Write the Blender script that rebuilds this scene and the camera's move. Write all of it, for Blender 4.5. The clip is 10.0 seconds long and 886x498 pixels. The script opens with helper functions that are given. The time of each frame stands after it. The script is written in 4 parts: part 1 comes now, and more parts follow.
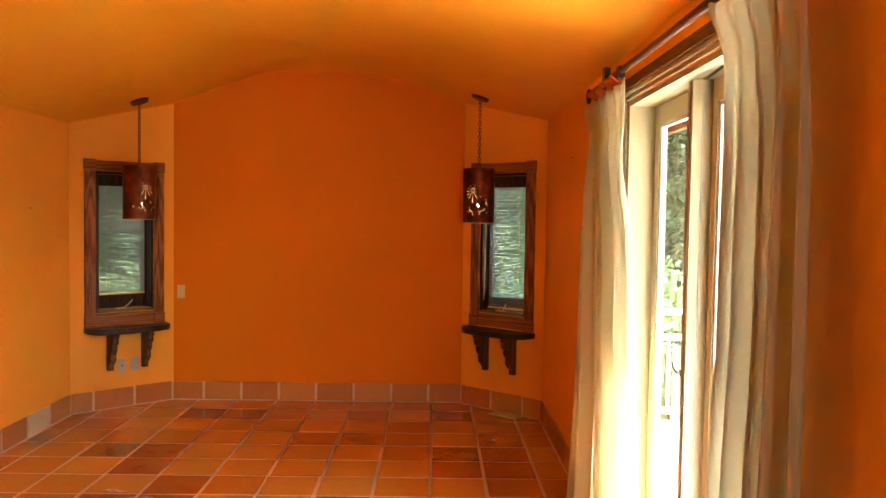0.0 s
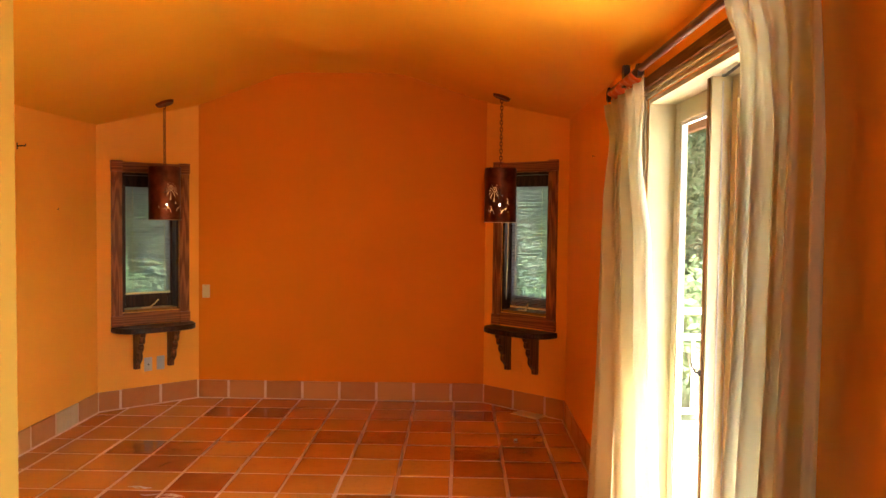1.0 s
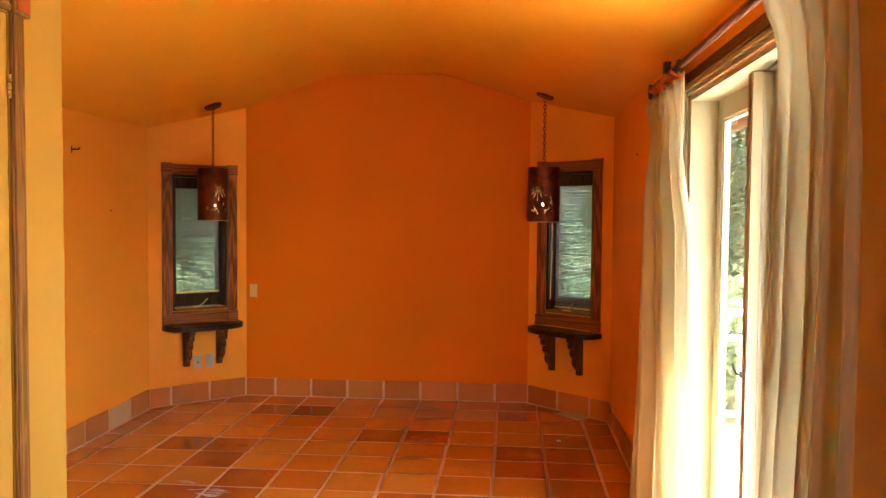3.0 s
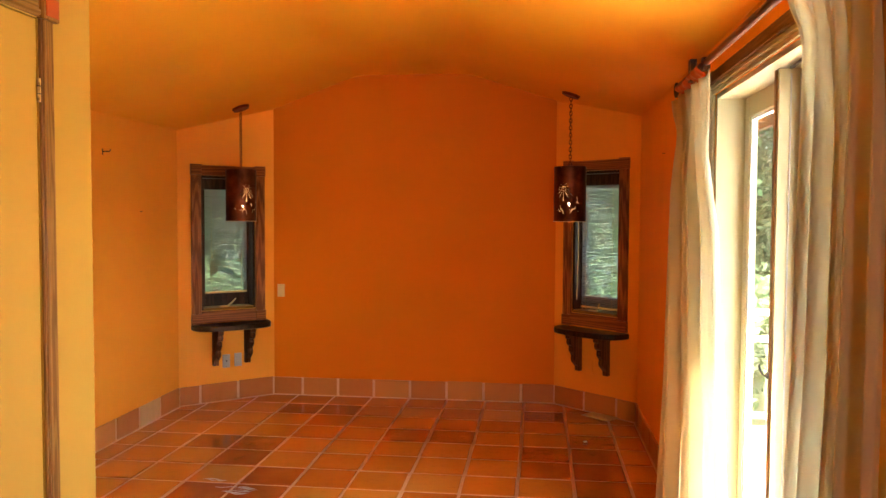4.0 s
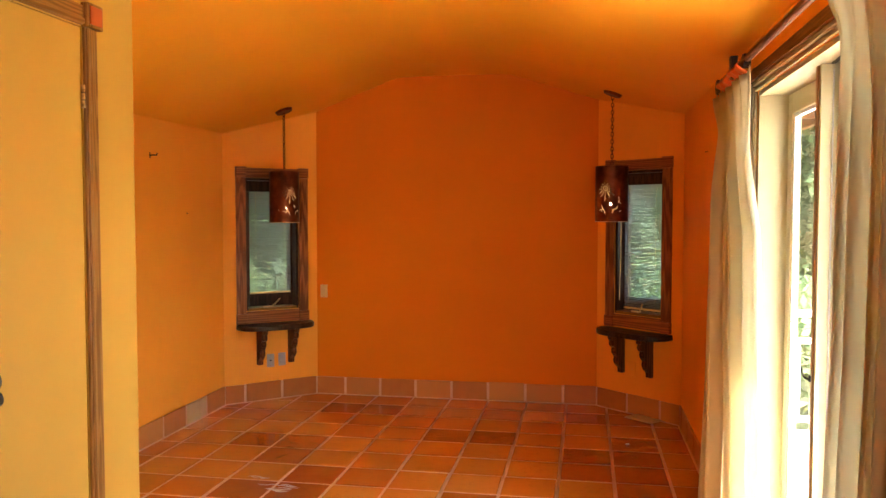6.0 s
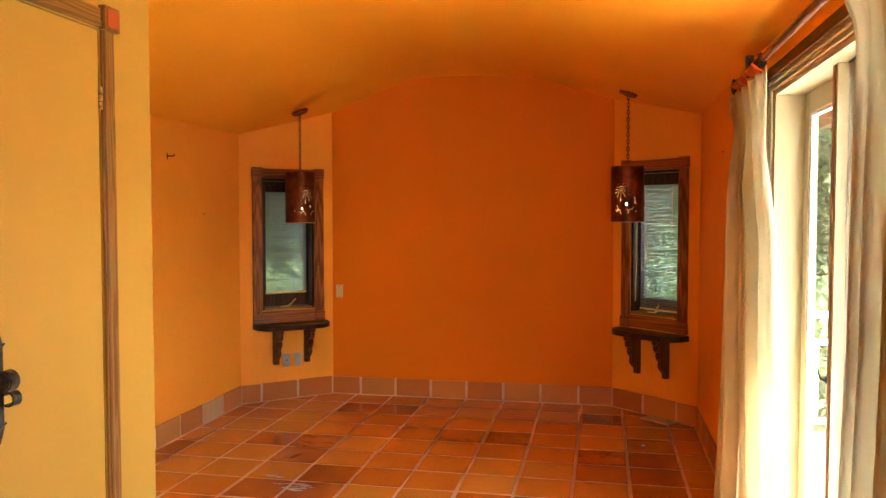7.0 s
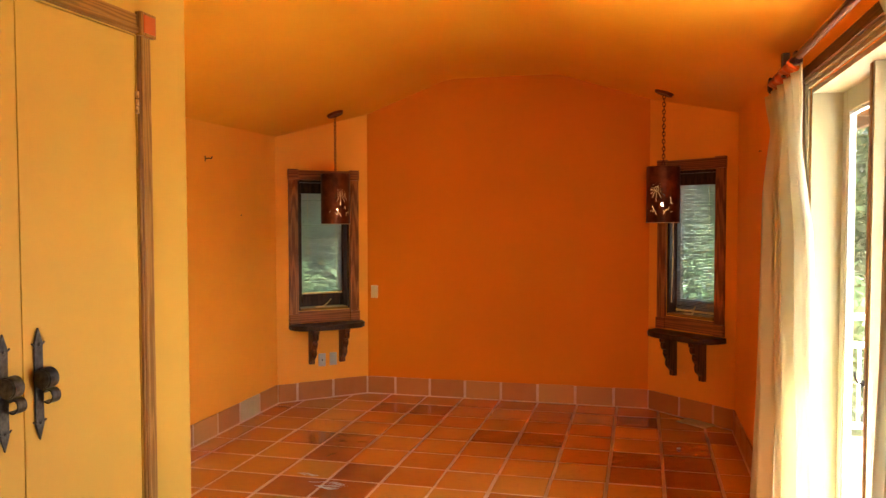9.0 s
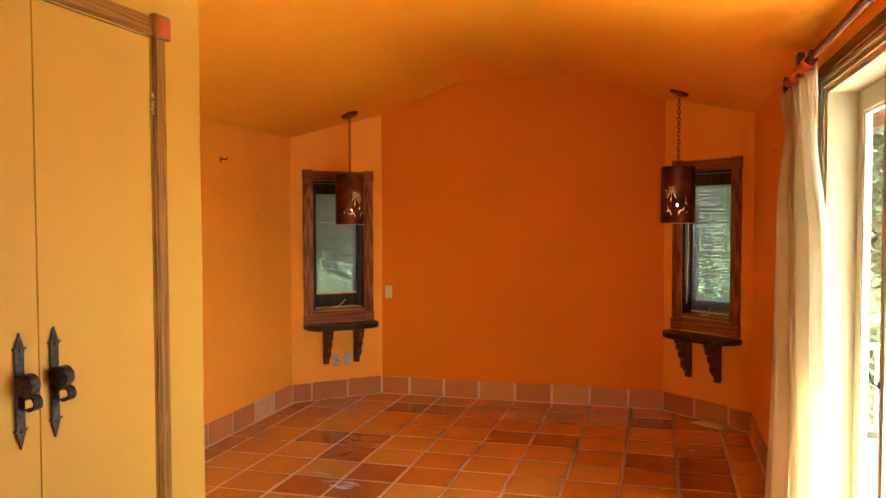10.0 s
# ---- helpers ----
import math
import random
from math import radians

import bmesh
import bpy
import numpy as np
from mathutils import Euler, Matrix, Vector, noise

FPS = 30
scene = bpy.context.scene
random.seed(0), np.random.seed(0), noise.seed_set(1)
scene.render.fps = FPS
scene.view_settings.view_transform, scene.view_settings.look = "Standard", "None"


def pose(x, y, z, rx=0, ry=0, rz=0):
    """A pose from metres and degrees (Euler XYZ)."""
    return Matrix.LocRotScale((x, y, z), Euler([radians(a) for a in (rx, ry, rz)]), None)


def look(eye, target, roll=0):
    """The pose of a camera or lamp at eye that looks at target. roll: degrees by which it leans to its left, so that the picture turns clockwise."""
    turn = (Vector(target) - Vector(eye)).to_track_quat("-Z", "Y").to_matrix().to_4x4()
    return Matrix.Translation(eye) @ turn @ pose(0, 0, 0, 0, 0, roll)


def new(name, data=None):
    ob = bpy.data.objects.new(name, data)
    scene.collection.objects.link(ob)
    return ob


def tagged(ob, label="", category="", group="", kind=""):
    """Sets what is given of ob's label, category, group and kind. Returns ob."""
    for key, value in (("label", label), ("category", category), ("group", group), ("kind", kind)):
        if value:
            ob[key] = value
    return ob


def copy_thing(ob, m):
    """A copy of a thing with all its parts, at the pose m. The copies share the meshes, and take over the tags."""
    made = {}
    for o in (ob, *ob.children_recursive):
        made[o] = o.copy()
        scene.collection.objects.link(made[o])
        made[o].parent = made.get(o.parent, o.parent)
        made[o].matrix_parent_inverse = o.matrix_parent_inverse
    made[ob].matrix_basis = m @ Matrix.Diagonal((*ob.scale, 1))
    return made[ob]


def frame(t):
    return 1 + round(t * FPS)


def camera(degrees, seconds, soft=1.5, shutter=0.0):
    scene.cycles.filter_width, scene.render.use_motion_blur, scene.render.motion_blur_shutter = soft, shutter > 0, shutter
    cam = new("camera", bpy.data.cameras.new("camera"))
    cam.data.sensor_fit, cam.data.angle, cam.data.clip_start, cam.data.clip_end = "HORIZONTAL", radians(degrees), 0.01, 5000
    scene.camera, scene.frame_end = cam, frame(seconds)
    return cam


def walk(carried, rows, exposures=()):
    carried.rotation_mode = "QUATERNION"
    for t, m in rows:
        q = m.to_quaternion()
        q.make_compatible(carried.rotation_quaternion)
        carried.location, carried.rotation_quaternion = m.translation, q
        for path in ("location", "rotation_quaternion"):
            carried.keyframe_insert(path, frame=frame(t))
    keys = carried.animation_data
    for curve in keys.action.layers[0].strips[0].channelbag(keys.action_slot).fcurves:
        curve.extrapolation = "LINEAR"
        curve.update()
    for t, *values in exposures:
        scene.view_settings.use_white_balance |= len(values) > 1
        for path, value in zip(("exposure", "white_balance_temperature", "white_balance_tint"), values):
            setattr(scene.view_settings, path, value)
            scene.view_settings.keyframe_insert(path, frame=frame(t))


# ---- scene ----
cam = camera(58.4, 10.0)
PATH = [
    (0, (0.028, -0.524, 1.544), (0.052, 1.474, 1.459), 0.9),
    (0.5, (0.045, -0.525, 1.545), (0.038, 1.473, 1.459), 0.8),
    (1, (0.061, -0.527, 1.544), (0.019, 1.47, 1.457), 0.7),
    (1.5, (0.081, -0.526, 1.543), (0.007, 1.47, 1.456), 0.6),
    (2, (0.091, -0.525, 1.543), (-0.008, 1.471, 1.455), 0.5),
    (2.5, (0.101, -0.526, 1.541), (-0.029, 1.467, 1.453), 0.5),
    (4, (0.133, -0.527, 1.541), (-0.106, 1.457, 1.453), 0.3),
    (4.5, (0.147, -0.525, 1.544), (-0.12, 1.455, 1.455), 0.2),
    (5, (0.156, -0.527, 1.542), (-0.142, 1.449, 1.455), 0.2),
    (5.5, (0.165, -0.526, 1.542), (-0.162, 1.445, 1.455), 0.1),
    (7, (0.183, -0.529, 1.542), (-0.211, 1.43, 1.456), 0.0),
    (7.5, (0.189, -0.53, 1.543), (-0.22, 1.425, 1.457), 0.0),
    (8, (0.202, -0.532, 1.54), (-0.231, 1.419, 1.456), 0.0),
    (8.5, (0.206, -0.533, 1.543), (-0.252, 1.412, 1.459), -0.0),
    (9, (0.212, -0.534, 1.543), (-0.274, 1.404, 1.459), -0.1),
    (9.5, (0.218, -0.536, 1.535), (-0.287, 1.398, 1.454), -0.1),
    (10, (0.225, -0.536, 1.541), (-0.299, 1.392, 1.459), -0.1),
]
walk(cam, [(t, look(eye, target, roll)) for t, eye, target, roll in PATH])

# ---- world, sun and sky ----
SUN_AZ, SUN_EL = -45.0, 47.0
world = bpy.data.worlds.new("sky")
scene.world = world
world.use_nodes = True
wn = world.node_tree
sky = wn.nodes.new("ShaderNodeTexSky")
sky.sky_type = "NISHITA"
sky.sun_disc = False
sky.sun_elevation = radians(SUN_EL)
sky.sun_rotation = radians(90 - SUN_AZ)
sky.dust_density = 2.5
wn.links.new(sky.outputs[0], wn.nodes["Background"].inputs[0])
wn.nodes["Background"].inputs[1].default_value = 0.15
sun = new("sun", bpy.data.lights.new("sun", "SUN"))
sun.data.energy, sun.data.angle, sun.data.color = 5.0, radians(0.6), (1.0, 0.97, 0.92)
sun_dir = Vector((math.cos(radians(SUN_AZ)) * math.cos(radians(SUN_EL)), math.sin(radians(SUN_AZ)) * math.cos(radians(SUN_EL)), math.sin(radians(SUN_EL))))
sun.matrix_world = look(sun_dir * 40, (0, 0, 0))
# added warm fill lamp, out of view behind the camera, brightening the far end
behind = new("unseen_fill_lamp", bpy.data.lights.new("unseen_fill_lamp", "AREA"))
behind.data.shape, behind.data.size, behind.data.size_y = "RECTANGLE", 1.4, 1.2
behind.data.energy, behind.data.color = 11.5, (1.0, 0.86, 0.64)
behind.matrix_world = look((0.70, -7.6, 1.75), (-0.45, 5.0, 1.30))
scene.view_settings.exposure = 4.4


# ---- materials ----
def material(name, colour, rough=0.5, metal=0.0):
    m = bpy.data.materials.new(name)
    m.use_nodes = True
    b = m.node_tree.nodes["Principled BSDF"]
    b.inputs["Base Color"].default_value = (*colour, 1)
    b.inputs["Roughness"].default_value = rough
    b.inputs["Metallic"].default_value = metal
    b.inputs["Specular IOR Level"].default_value = 0.22
    return m, m.node_tree, b


def coords(nt, scale=(1, 1, 1), kind="Object"):
    tc, mp = nt.nodes.new("ShaderNodeTexCoord"), nt.nodes.new("ShaderNodeMapping")
    mp.inputs["Scale"].default_value = scale
    nt.links.new(tc.outputs[kind], mp.inputs[0])
    return mp.outputs[0]


def noise_tex(nt, vec, scale, detail=4.0, rough=0.55, distort=0.0):
    n = nt.nodes.new("ShaderNodeTexNoise")
    n.inputs["Scale"].default_value, n.inputs["Detail"].default_value = scale, detail
    n.inputs["Roughness"].default_value, n.inputs["Distortion"].default_value = rough, distort
    nt.links.new(vec, n.inputs["Vector"])
    return n.outputs["Fac"]


def ramp(nt, fac, stops):
    r = nt.nodes.new("ShaderNodeValToRGB")
    els = r.color_ramp.elements
    while len(els) < len(stops):
        els.new(0.5)
    for e, (p, c) in zip(els, stops):
        e.position, e.color = p, (*c, 1)
    nt.links.new(fac, r.inputs[0])
    return r.outputs[0]


def mixed(nt, fac, a, b, mode="MIX"):
    m = nt.nodes.new("ShaderNodeMix")
    m.data_type, m.blend_type = "RGBA", mode
    for sock, v in ((m.inputs[0], fac), (m.inputs[6], a), (m.inputs[7], b)):
        if isinstance(v, (int, float)):
            sock.default_value = v
        elif isinstance(v, tuple):
            sock.default_value = (*v, 1)
        else:
            nt.links.new(v, sock)
    return m.outputs[2]


def bumped(nt, b, height, strength, dist=0.01):
    n = nt.nodes.new("ShaderNodeBump")
    n.inputs["Strength"].default_value, n.inputs["Distance"].default_value = strength, dist
    nt.links.new(height, n.inputs["Height"])
    nt.links.new(n.outputs[0], b.inputs["Normal"])


def ranged(nt, fac, lo, hi):
    r = nt.nodes.new("ShaderNodeMapRange")
    r.inputs["To Min"].default_value, r.inputs["To Max"].default_value = lo, hi
    nt.links.new(fac, r.inputs[0])
    return r.outputs[0]


def shaded(c, k):
    return tuple(min(1.0, v * k) for v in c)


def paint(name, colour, rough=0.5, vary=0.08, bump=0.12):
    """Rolled wall paint: broad cloudy variation, faint scuffs and orange-peel relief."""
    m, nt, b = material(name, colour, rough)
    v = coords(nt)
    big = ramp(nt, noise_tex(nt, v, 0.9, 5), [(0.3, shaded(colour, 1 - vary)), (0.7, shaded(colour, 1 + vary))])
    scuff = ranged(nt, noise_tex(nt, v, 14, 6, 0.7), 0.0, 0.10)
    nt.links.new(mixed(nt, scuff, big, shaded(colour, 0.7)), b.inputs["Base Color"])
    nt.links.new(ranged(nt, noise_tex(nt, v, 3, 4), rough - 0.08, rough + 0.1), b.inputs["Roughness"])
    bumped(nt, b, noise_tex(nt, v, 160, 3), bump, 0.002)
    return m


def timber(name, dark, light, rough=0.4, along="z", rings=15.0):
    """Open-grained stained oak, grain running along one axis."""
    m, nt, b = material(name, dark, rough)
    sc = {"x": (0.06, 1, 1), "y": (1, 0.06, 1), "z": (1, 1, 0.06)}[along]
    v = coords(nt, sc)
    w = nt.nodes.new("ShaderNodeTexWave")
    w.wave_type, w.bands_direction = "RINGS", {"x": "X", "y": "Y", "z": "Z"}[along]
    w.inputs["Scale"].default_value, w.inputs["Distortion"].default_value = rings, 17.0
    w.inputs["Detail"].default_value, w.inputs["Detail Scale"].default_value = 2.0, 1.0
    nt.links.new(v, w.inputs["Vector"])
    pore = noise_tex(nt, v, 190, 4, 0.7)
    col = ramp(nt, w.outputs["Fac"], [(0.15, dark), (0.8, light)])
    col = mixed(nt, ranged(nt, pore, -0.35, 0.55), col, shaded(dark, 0.6))
    nt.links.new(col, b.inputs["Base Color"])
    nt.links.new(ranged(nt, pore, rough - 0.1, rough + 0.15), b.inputs["Roughness"])
    bumped(nt, b, pore, 0.25, 0.002)
    return m


WALL = paint("orange_wall_paint", (0.85, 0.355, 0.038), 0.62)
ACCENT = paint("burnt_orange_wall_paint", (0.65, 0.178, 0.004), 0.8, 0.06)
CEIL = paint("ceiling_paint", (0.84, 0.37, 0.022), 0.62, 0.05, 0.3)
DOORPAINT = paint("yellow_door_paint", (0.50, 0.295, 0.044), 0.5, 0.05, 0.08)
CREAM = paint("cream_frame_paint", (0.46, 0.41, 0.25), 0.4, 0.05, 0.05)
OAK = timber("brown_oak", (0.19, 0.086, 0.018), (0.31, 0.150, 0.034), 0.38, "z", 24.0)
OAK_H = timber("brown_oak_level", (0.17, 0.080, 0.014), (0.36, 0.19, 0.036), 0.38, "x")
OAK_Y = timber("brown_oak_lintel", (0.19, 0.086, 0.018), (0.31, 0.150, 0.034), 0.38, "y", 24.0)
LINTEL = timber("red_brown_lintel", (0.13, 0.050, 0.014), (0.20, 0.080, 0.022), 0.4, "y", 24.0)
RODWOOD = timber("brown_rod_wood", (0.085, 0.030, 0.014), (0.14, 0.050, 0.022), 0.4, "y", 24.0)
REDOAK = timber("red_brown_oak", (0.17, 0.052, 0.016), (0.32, 0.115, 0.036), 0.35)
REDOAK_H = timber("red_brown_oak_level", (0.17, 0.052, 0.016), (0.32, 0.115, 0.036), 0.35, "x")
CORBEL = timber("brown_bracket_wood", (0.075, 0.026, 0.010), (0.16, 0.058, 0.020), 0.35)
DARKWOOD = timber("dark_stained_wood", (0.022, 0.010, 0.006), (0.05, 0.022, 0.012), 0.28)
TERRACOTTA = paint("terracotta_glaze", (0.44, 0.085, 0.02), 0.35, 0.15)
PLASTIC = paint("ivory_plastic", (0.64, 0.50, 0.25), 0.35, 0.03, 0.02)
GREYPLATE = paint("brushed_plate", (0.42, 0.42, 0.42), 0.4, 0.05, 0.02)
RAIL = paint("white_rail_paint", (0.78, 0.78, 0.76), 0.5)


def iron_material(name, colour, rough, grain=60, relief=0.5):
    m, nt, b = material(name, colour, rough, 0.75)
    v = coords(nt)
    n = noise_tex(nt, v, grain, 5)
    nt.links.new(ramp(nt, n, [(0.35, shaded(colour, 0.6)), (0.7, shaded(colour, 1.8))]), b.inputs["Base Color"])
    bumped(nt, b, noise_tex(nt, v, 90, 3), relief, 0.003)
    return m


IRON = iron_material("wrought_iron", (0.05, 0.045, 0.042), 0.45)
RUST = iron_material("rusted_tin", (0.10, 0.028, 0.012), 0.5, 9, 0.12)
LINING = paint("pale_shade_lining", (0.55, 0.38, 0.20), 0.6)
BRASS = iron_material("aged_brass", (0.45, 0.29, 0.10), 0.35)


def tile_material(name, shades):
    """Sealed saltillo clay: each tile its own shade, clouded, with a patchy wax gloss."""
    m, nt, b = material(name, (0.4, 0.12, 0.03), 0.25)
    b.inputs["Specular IOR Level"].default_value = 0.5
    b.inputs["Coat Weight"].default_value = 0.6
    b.inputs["Coat Roughness"].default_value = 0.08
    v = coords(nt)
    inf = nt.nodes.new("ShaderNodeObjectInfo")
    add = nt.nodes.new("ShaderNodeVectorMath")
    sc = nt.nodes.new("ShaderNodeMath")
    sc.operation, sc.inputs[1].default_value = "MULTIPLY", 40.0
    nt.links.new(inf.outputs["Random"], sc.inputs[0])
    nt.links.new(v, add.inputs[0])
    nt.links.new(sc.outputs[0], add.inputs[1])
    base = ramp(nt, inf.outputs["Random"], shades)
    cloud = noise_tex(nt, add.outputs[0], 5, 5, 0.6)
    col = mixed(nt, ranged(nt, cloud, -0.25, 0.75), base, mixed(nt, 0.5, base, (0.60, 0.25, 0.05)))
    spot = ramp(nt, noise_tex(nt, add.outputs[0], 34, 5, 0.7), [(0.55, (0, 0, 0)), (0.75, (1, 1, 1))])
    col = mixed(nt, ranged(nt, spot, 0.0, 0.35), col, (0.20, 0.05, 0.015))
    nt.links.new(col, b.inputs["Base Color"])
    nt.links.new(ranged(nt, noise_tex(nt, add.outputs[0], 7, 4), 0.12, 0.32), b.inputs["Roughness"])
    bumped(nt, b, noise_tex(nt, add.outputs[0], 9, 4), 0.30, 0.012)
    return m


def skirting_material():
    m, nt, b = material("skirting_tile", (0.4, 0.2, 0.1), 0.35)
    v = coords(nt)
    inf = nt.nodes.new("ShaderNodeObjectInfo")
    base = ramp(nt, inf.outputs["Random"], [(0.0, (0.36, 0.115, 0.028)), (0.5, (0.43, 0.155, 0.038)), (0.85, (0.49, 0.20, 0.05)), (1.0, (0.54, 0.26, 0.075))])
    col = mixed(nt, ranged(nt, noise_tex(nt, v, 8, 6, 0.65), -0.2, 0.7), base, (0.47, 0.20, 0.06))
    nt.links.new(col, b.inputs["Base Color"])
    nt.links.new(ranged(nt, noise_tex(nt, v, 12, 4), 0.22, 0.5), b.inputs["Roughness"])
    bumped(nt, b, noise_tex(nt, v, 20, 4), 0.25, 0.008)
    return m


def grainy(name, a, c, scale, rough, bump=0.4, dist=0.01):
    m, nt, b = material(name, a, rough)
    v = coords(nt)
    n = noise_tex(nt, v, scale, 6, 0.65)
    nt.links.new(ramp(nt, n, [(0.3, a), (0.7, c)]), b.inputs["Base Color"])
    bumped(nt, b, n, bump, dist)
    return m


TILE = tile_material("clay_tile", [(0.0, (0.44, 0.135, 0.018)), (0.3, (0.51, 0.185, 0.024)), (0.75, (0.56, 0.22, 0.03)), (1.0, (0.60, 0.28, 0.05))])
TILE_DARK = tile_material("dark_fired_clay_tile", [(0.0, (0.30, 0.06, 0.012)), (1.0, (0.38, 0.10, 0.018))])
SKIRT = skirting_material()
PALE_TILE = grainy("pale_clay_tile", (0.52, 0.38, 0.20), (0.58, 0.44, 0.26), 14, 0.4)
GROUT = grainy("grout", (0.54, 0.31, 0.18), (0.64, 0.41, 0.27), 40, 0.55)
PALE_GROUT = grainy("pale_grout", (0.56, 0.34, 0.22), (0.68, 0.46, 0.33), 40, 0.6)
GRASS = grainy("grass", (0.028, 0.042, 0.018), (0.05, 0.065, 0.03), 3, 0.9)
CONCRETE = grainy("pale_concrete", (0.52, 0.50, 0.46), (0.64, 0.62, 0.58), 12, 0.85)
BARK = grainy("bark", (0.06, 0.045, 0.03), (0.16, 0.12, 0.085), 18, 0.9, 0.8, 0.03)


def leaf_material(name, a, c):
    m, nt, b = material(name, a, 0.55)
    g = nt.nodes.new("ShaderNodeNewGeometry")
    col = ramp(nt, g.outputs["Random Per Island"], [(0.0, a), (1.0, c)])
    nt.links.new(col, b.inputs["Base Color"])
    tr = nt.nodes.new("ShaderNodeBsdfTranslucent")
    nt.links.new(col, tr.inputs[0])
    mx = nt.nodes.new("ShaderNodeMixShader")
    mx.inputs[0].default_value = 0.5
    nt.links.new(b.outputs[0], mx.inputs[1])
    nt.links.new(tr.outputs[0], mx.inputs[2])
    nt.links.new(mx.outputs[0], nt.nodes["Material Output"].inputs[0])
    return m


LEAF = leaf_material("leaves", (0.07, 0.11, 0.05), (0.17, 0.25, 0.11))
NEEDLE = leaf_material("dark_leaves", (0.035, 0.075, 0.028), (0.15, 0.24, 0.10))


def cloth_material(name, colour, through_share):
    """Woven cloth that lets some daylight through."""
    m, nt, b = material(name, colour, 0.85)
    v = coords(nt)
    n = noise_tex(nt, v, 420, 3, 0.6)
    cl = ramp(nt, noise_tex(nt, v, 2.2, 5), [(0.3, shaded(colour, 0.9)), (0.7, shaded(colour, 1.06))])
    col = mixed(nt, ranged(nt, n, 0.0, 0.25), cl, shaded(colour, 0.7))
    nt.links.new(col, b.inputs["Base Color"])
    bumped(nt, b, n, 0.3, 0.001)
    tr = nt.nodes.new("ShaderNodeBsdfTranslucent")
    nt.links.new(col, tr.inputs[0])
    mx = nt.nodes.new("ShaderNodeMixShader")
    mx.inputs[0].default_value = through_share
    nt.links.new(b.outputs[0], mx.inputs[1])
    nt.links.new(tr.outputs[0], mx.inputs[2])
    nt.links.new(mx.outputs[0], nt.nodes["Material Output"].inputs[0])
    return m


CLOTH = cloth_material("cream_curtain_cloth", (0.73, 0.69, 0.54), 0.62)
SLAT = cloth_material("blind_slat", (0.46, 0.50, 0.52), 0.35)


def glass_material():
    m, nt, b = material("window_glass", (0.95, 0.97, 0.96), 0.02)
    g = nt.nodes.new("ShaderNodeBsdfGlossy")
    g.inputs["Roughness"].default_value = 0.02
    t = nt.nodes.new("ShaderNodeBsdfTransparent")
    t.inputs[0].default_value = (0.95, 0.97, 0.96, 1)
    lw_ = nt.nodes.new("ShaderNodeLayerWeight")
    lw_.inputs[0].default_value = 0.5
    pw = nt.nodes.new("ShaderNodeMath")
    pw.operation, pw.inputs[1].default_value = "POWER", 5.0
    nt.links.new(lw_.outputs["Facing"], pw.inputs[0])
    f = nt.nodes.new("ShaderNodeMath")
    f.operation, f.inputs[1].default_value, f.inputs[2].default_value = "MULTIPLY_ADD", 0.7, 0.035
    nt.links.new(pw.outputs[0], f.inputs[0])
    mx = nt.nodes.new("ShaderNodeMixShader")
    nt.links.new(f.outputs[0], mx.inputs[0])
    nt.links.new(t.outputs[0], mx.inputs[1])
    nt.links.new(g.outputs[0], mx.inputs[2])
    nt.links.new(mx.outputs[0], nt.nodes["Material Output"].inputs[0])
    return m


GLASS = glass_material()


def glow_material(name, colour, strength):
    m, nt, b = material(name, colour, 0.4)
    b.inputs["Emission Color"].default_value = (*colour, 1)
    b.inputs["Emission Strength"].default_value = strength
    return m


BULB = glow_material("lit_bulb", (1.0, 0.78, 0.50), 2.0)


# ---- mesh helpers ----
def mesh_from(name, bm, mat, smooth=False):
    me = bpy.data.meshes.new(name)
    bmesh.ops.recalc_face_normals(bm, faces=bm.faces)
    bm.to_mesh(me)
    bm.free()
    me.materials.append(mat)
    if smooth:
        for p in me.polygons:
            p.use_smooth = True
    return me


def part(name, bm, mat, parent=None, label="", smooth=False):
    ob = new(name, mesh_from(name, bm, mat, smooth))
    if parent:
        ob.parent = parent
    if label:
        ob["label"] = label
    return ob


def thing(name, label, category, m=None, group="", kind=""):
    ob = new(name)
    ob.empty_display_size = 0.1
    if m is not None:
        ob.matrix_world = m
    return tagged(ob, label, category, group, kind)


def box(bm, x0, x1, y0, y1, z0, z1, bevel=0.0):
    r = bmesh.ops.create_cube(bm, size=1.0)
    vs = r["verts"]
    for v in vs:
        v.co = Vector(((x0 + x1) / 2 + v.co.x * (x1 - x0), (y0 + y1) / 2 + v.co.y * (y1 - y0), (z0 + z1) / 2 + v.co.z * (z1 - z0)))
    if bevel:
        es = list({e for v in vs for e in v.link_edges})
        bmesh.ops.bevel(bm, geom=es, offset=bevel, segments=2, affect="EDGES", profile=0.5)
    return bm


def boxed(*a, bevel=0.0):
    return box(bmesh.new(), *a, bevel=bevel)


def tube(bm, a, b, r0, r1=None, n=16):
    a, b = Vector(a), Vector(b)
    m = Matrix.Translation((a + b) / 2) @ (b - a).to_track_quat("Z", "Y").to_matrix().to_4x4()
    bmesh.ops.create_cone(bm, cap_ends=True, segments=n, radius1=r0, radius2=r0 if r1 is None else r1, depth=(b - a).length, matrix=m)
    return bm


def ball(bm, c, r, sx=1, sy=1, sz=1, seg=14):
    bmesh.ops.create_uvsphere(bm, u_segments=seg, v_segments=max(6, seg // 2), radius=r, matrix=Matrix.Translation(c) @ Matrix.Diagonal((sx, sy, sz, 1)))
    return bm


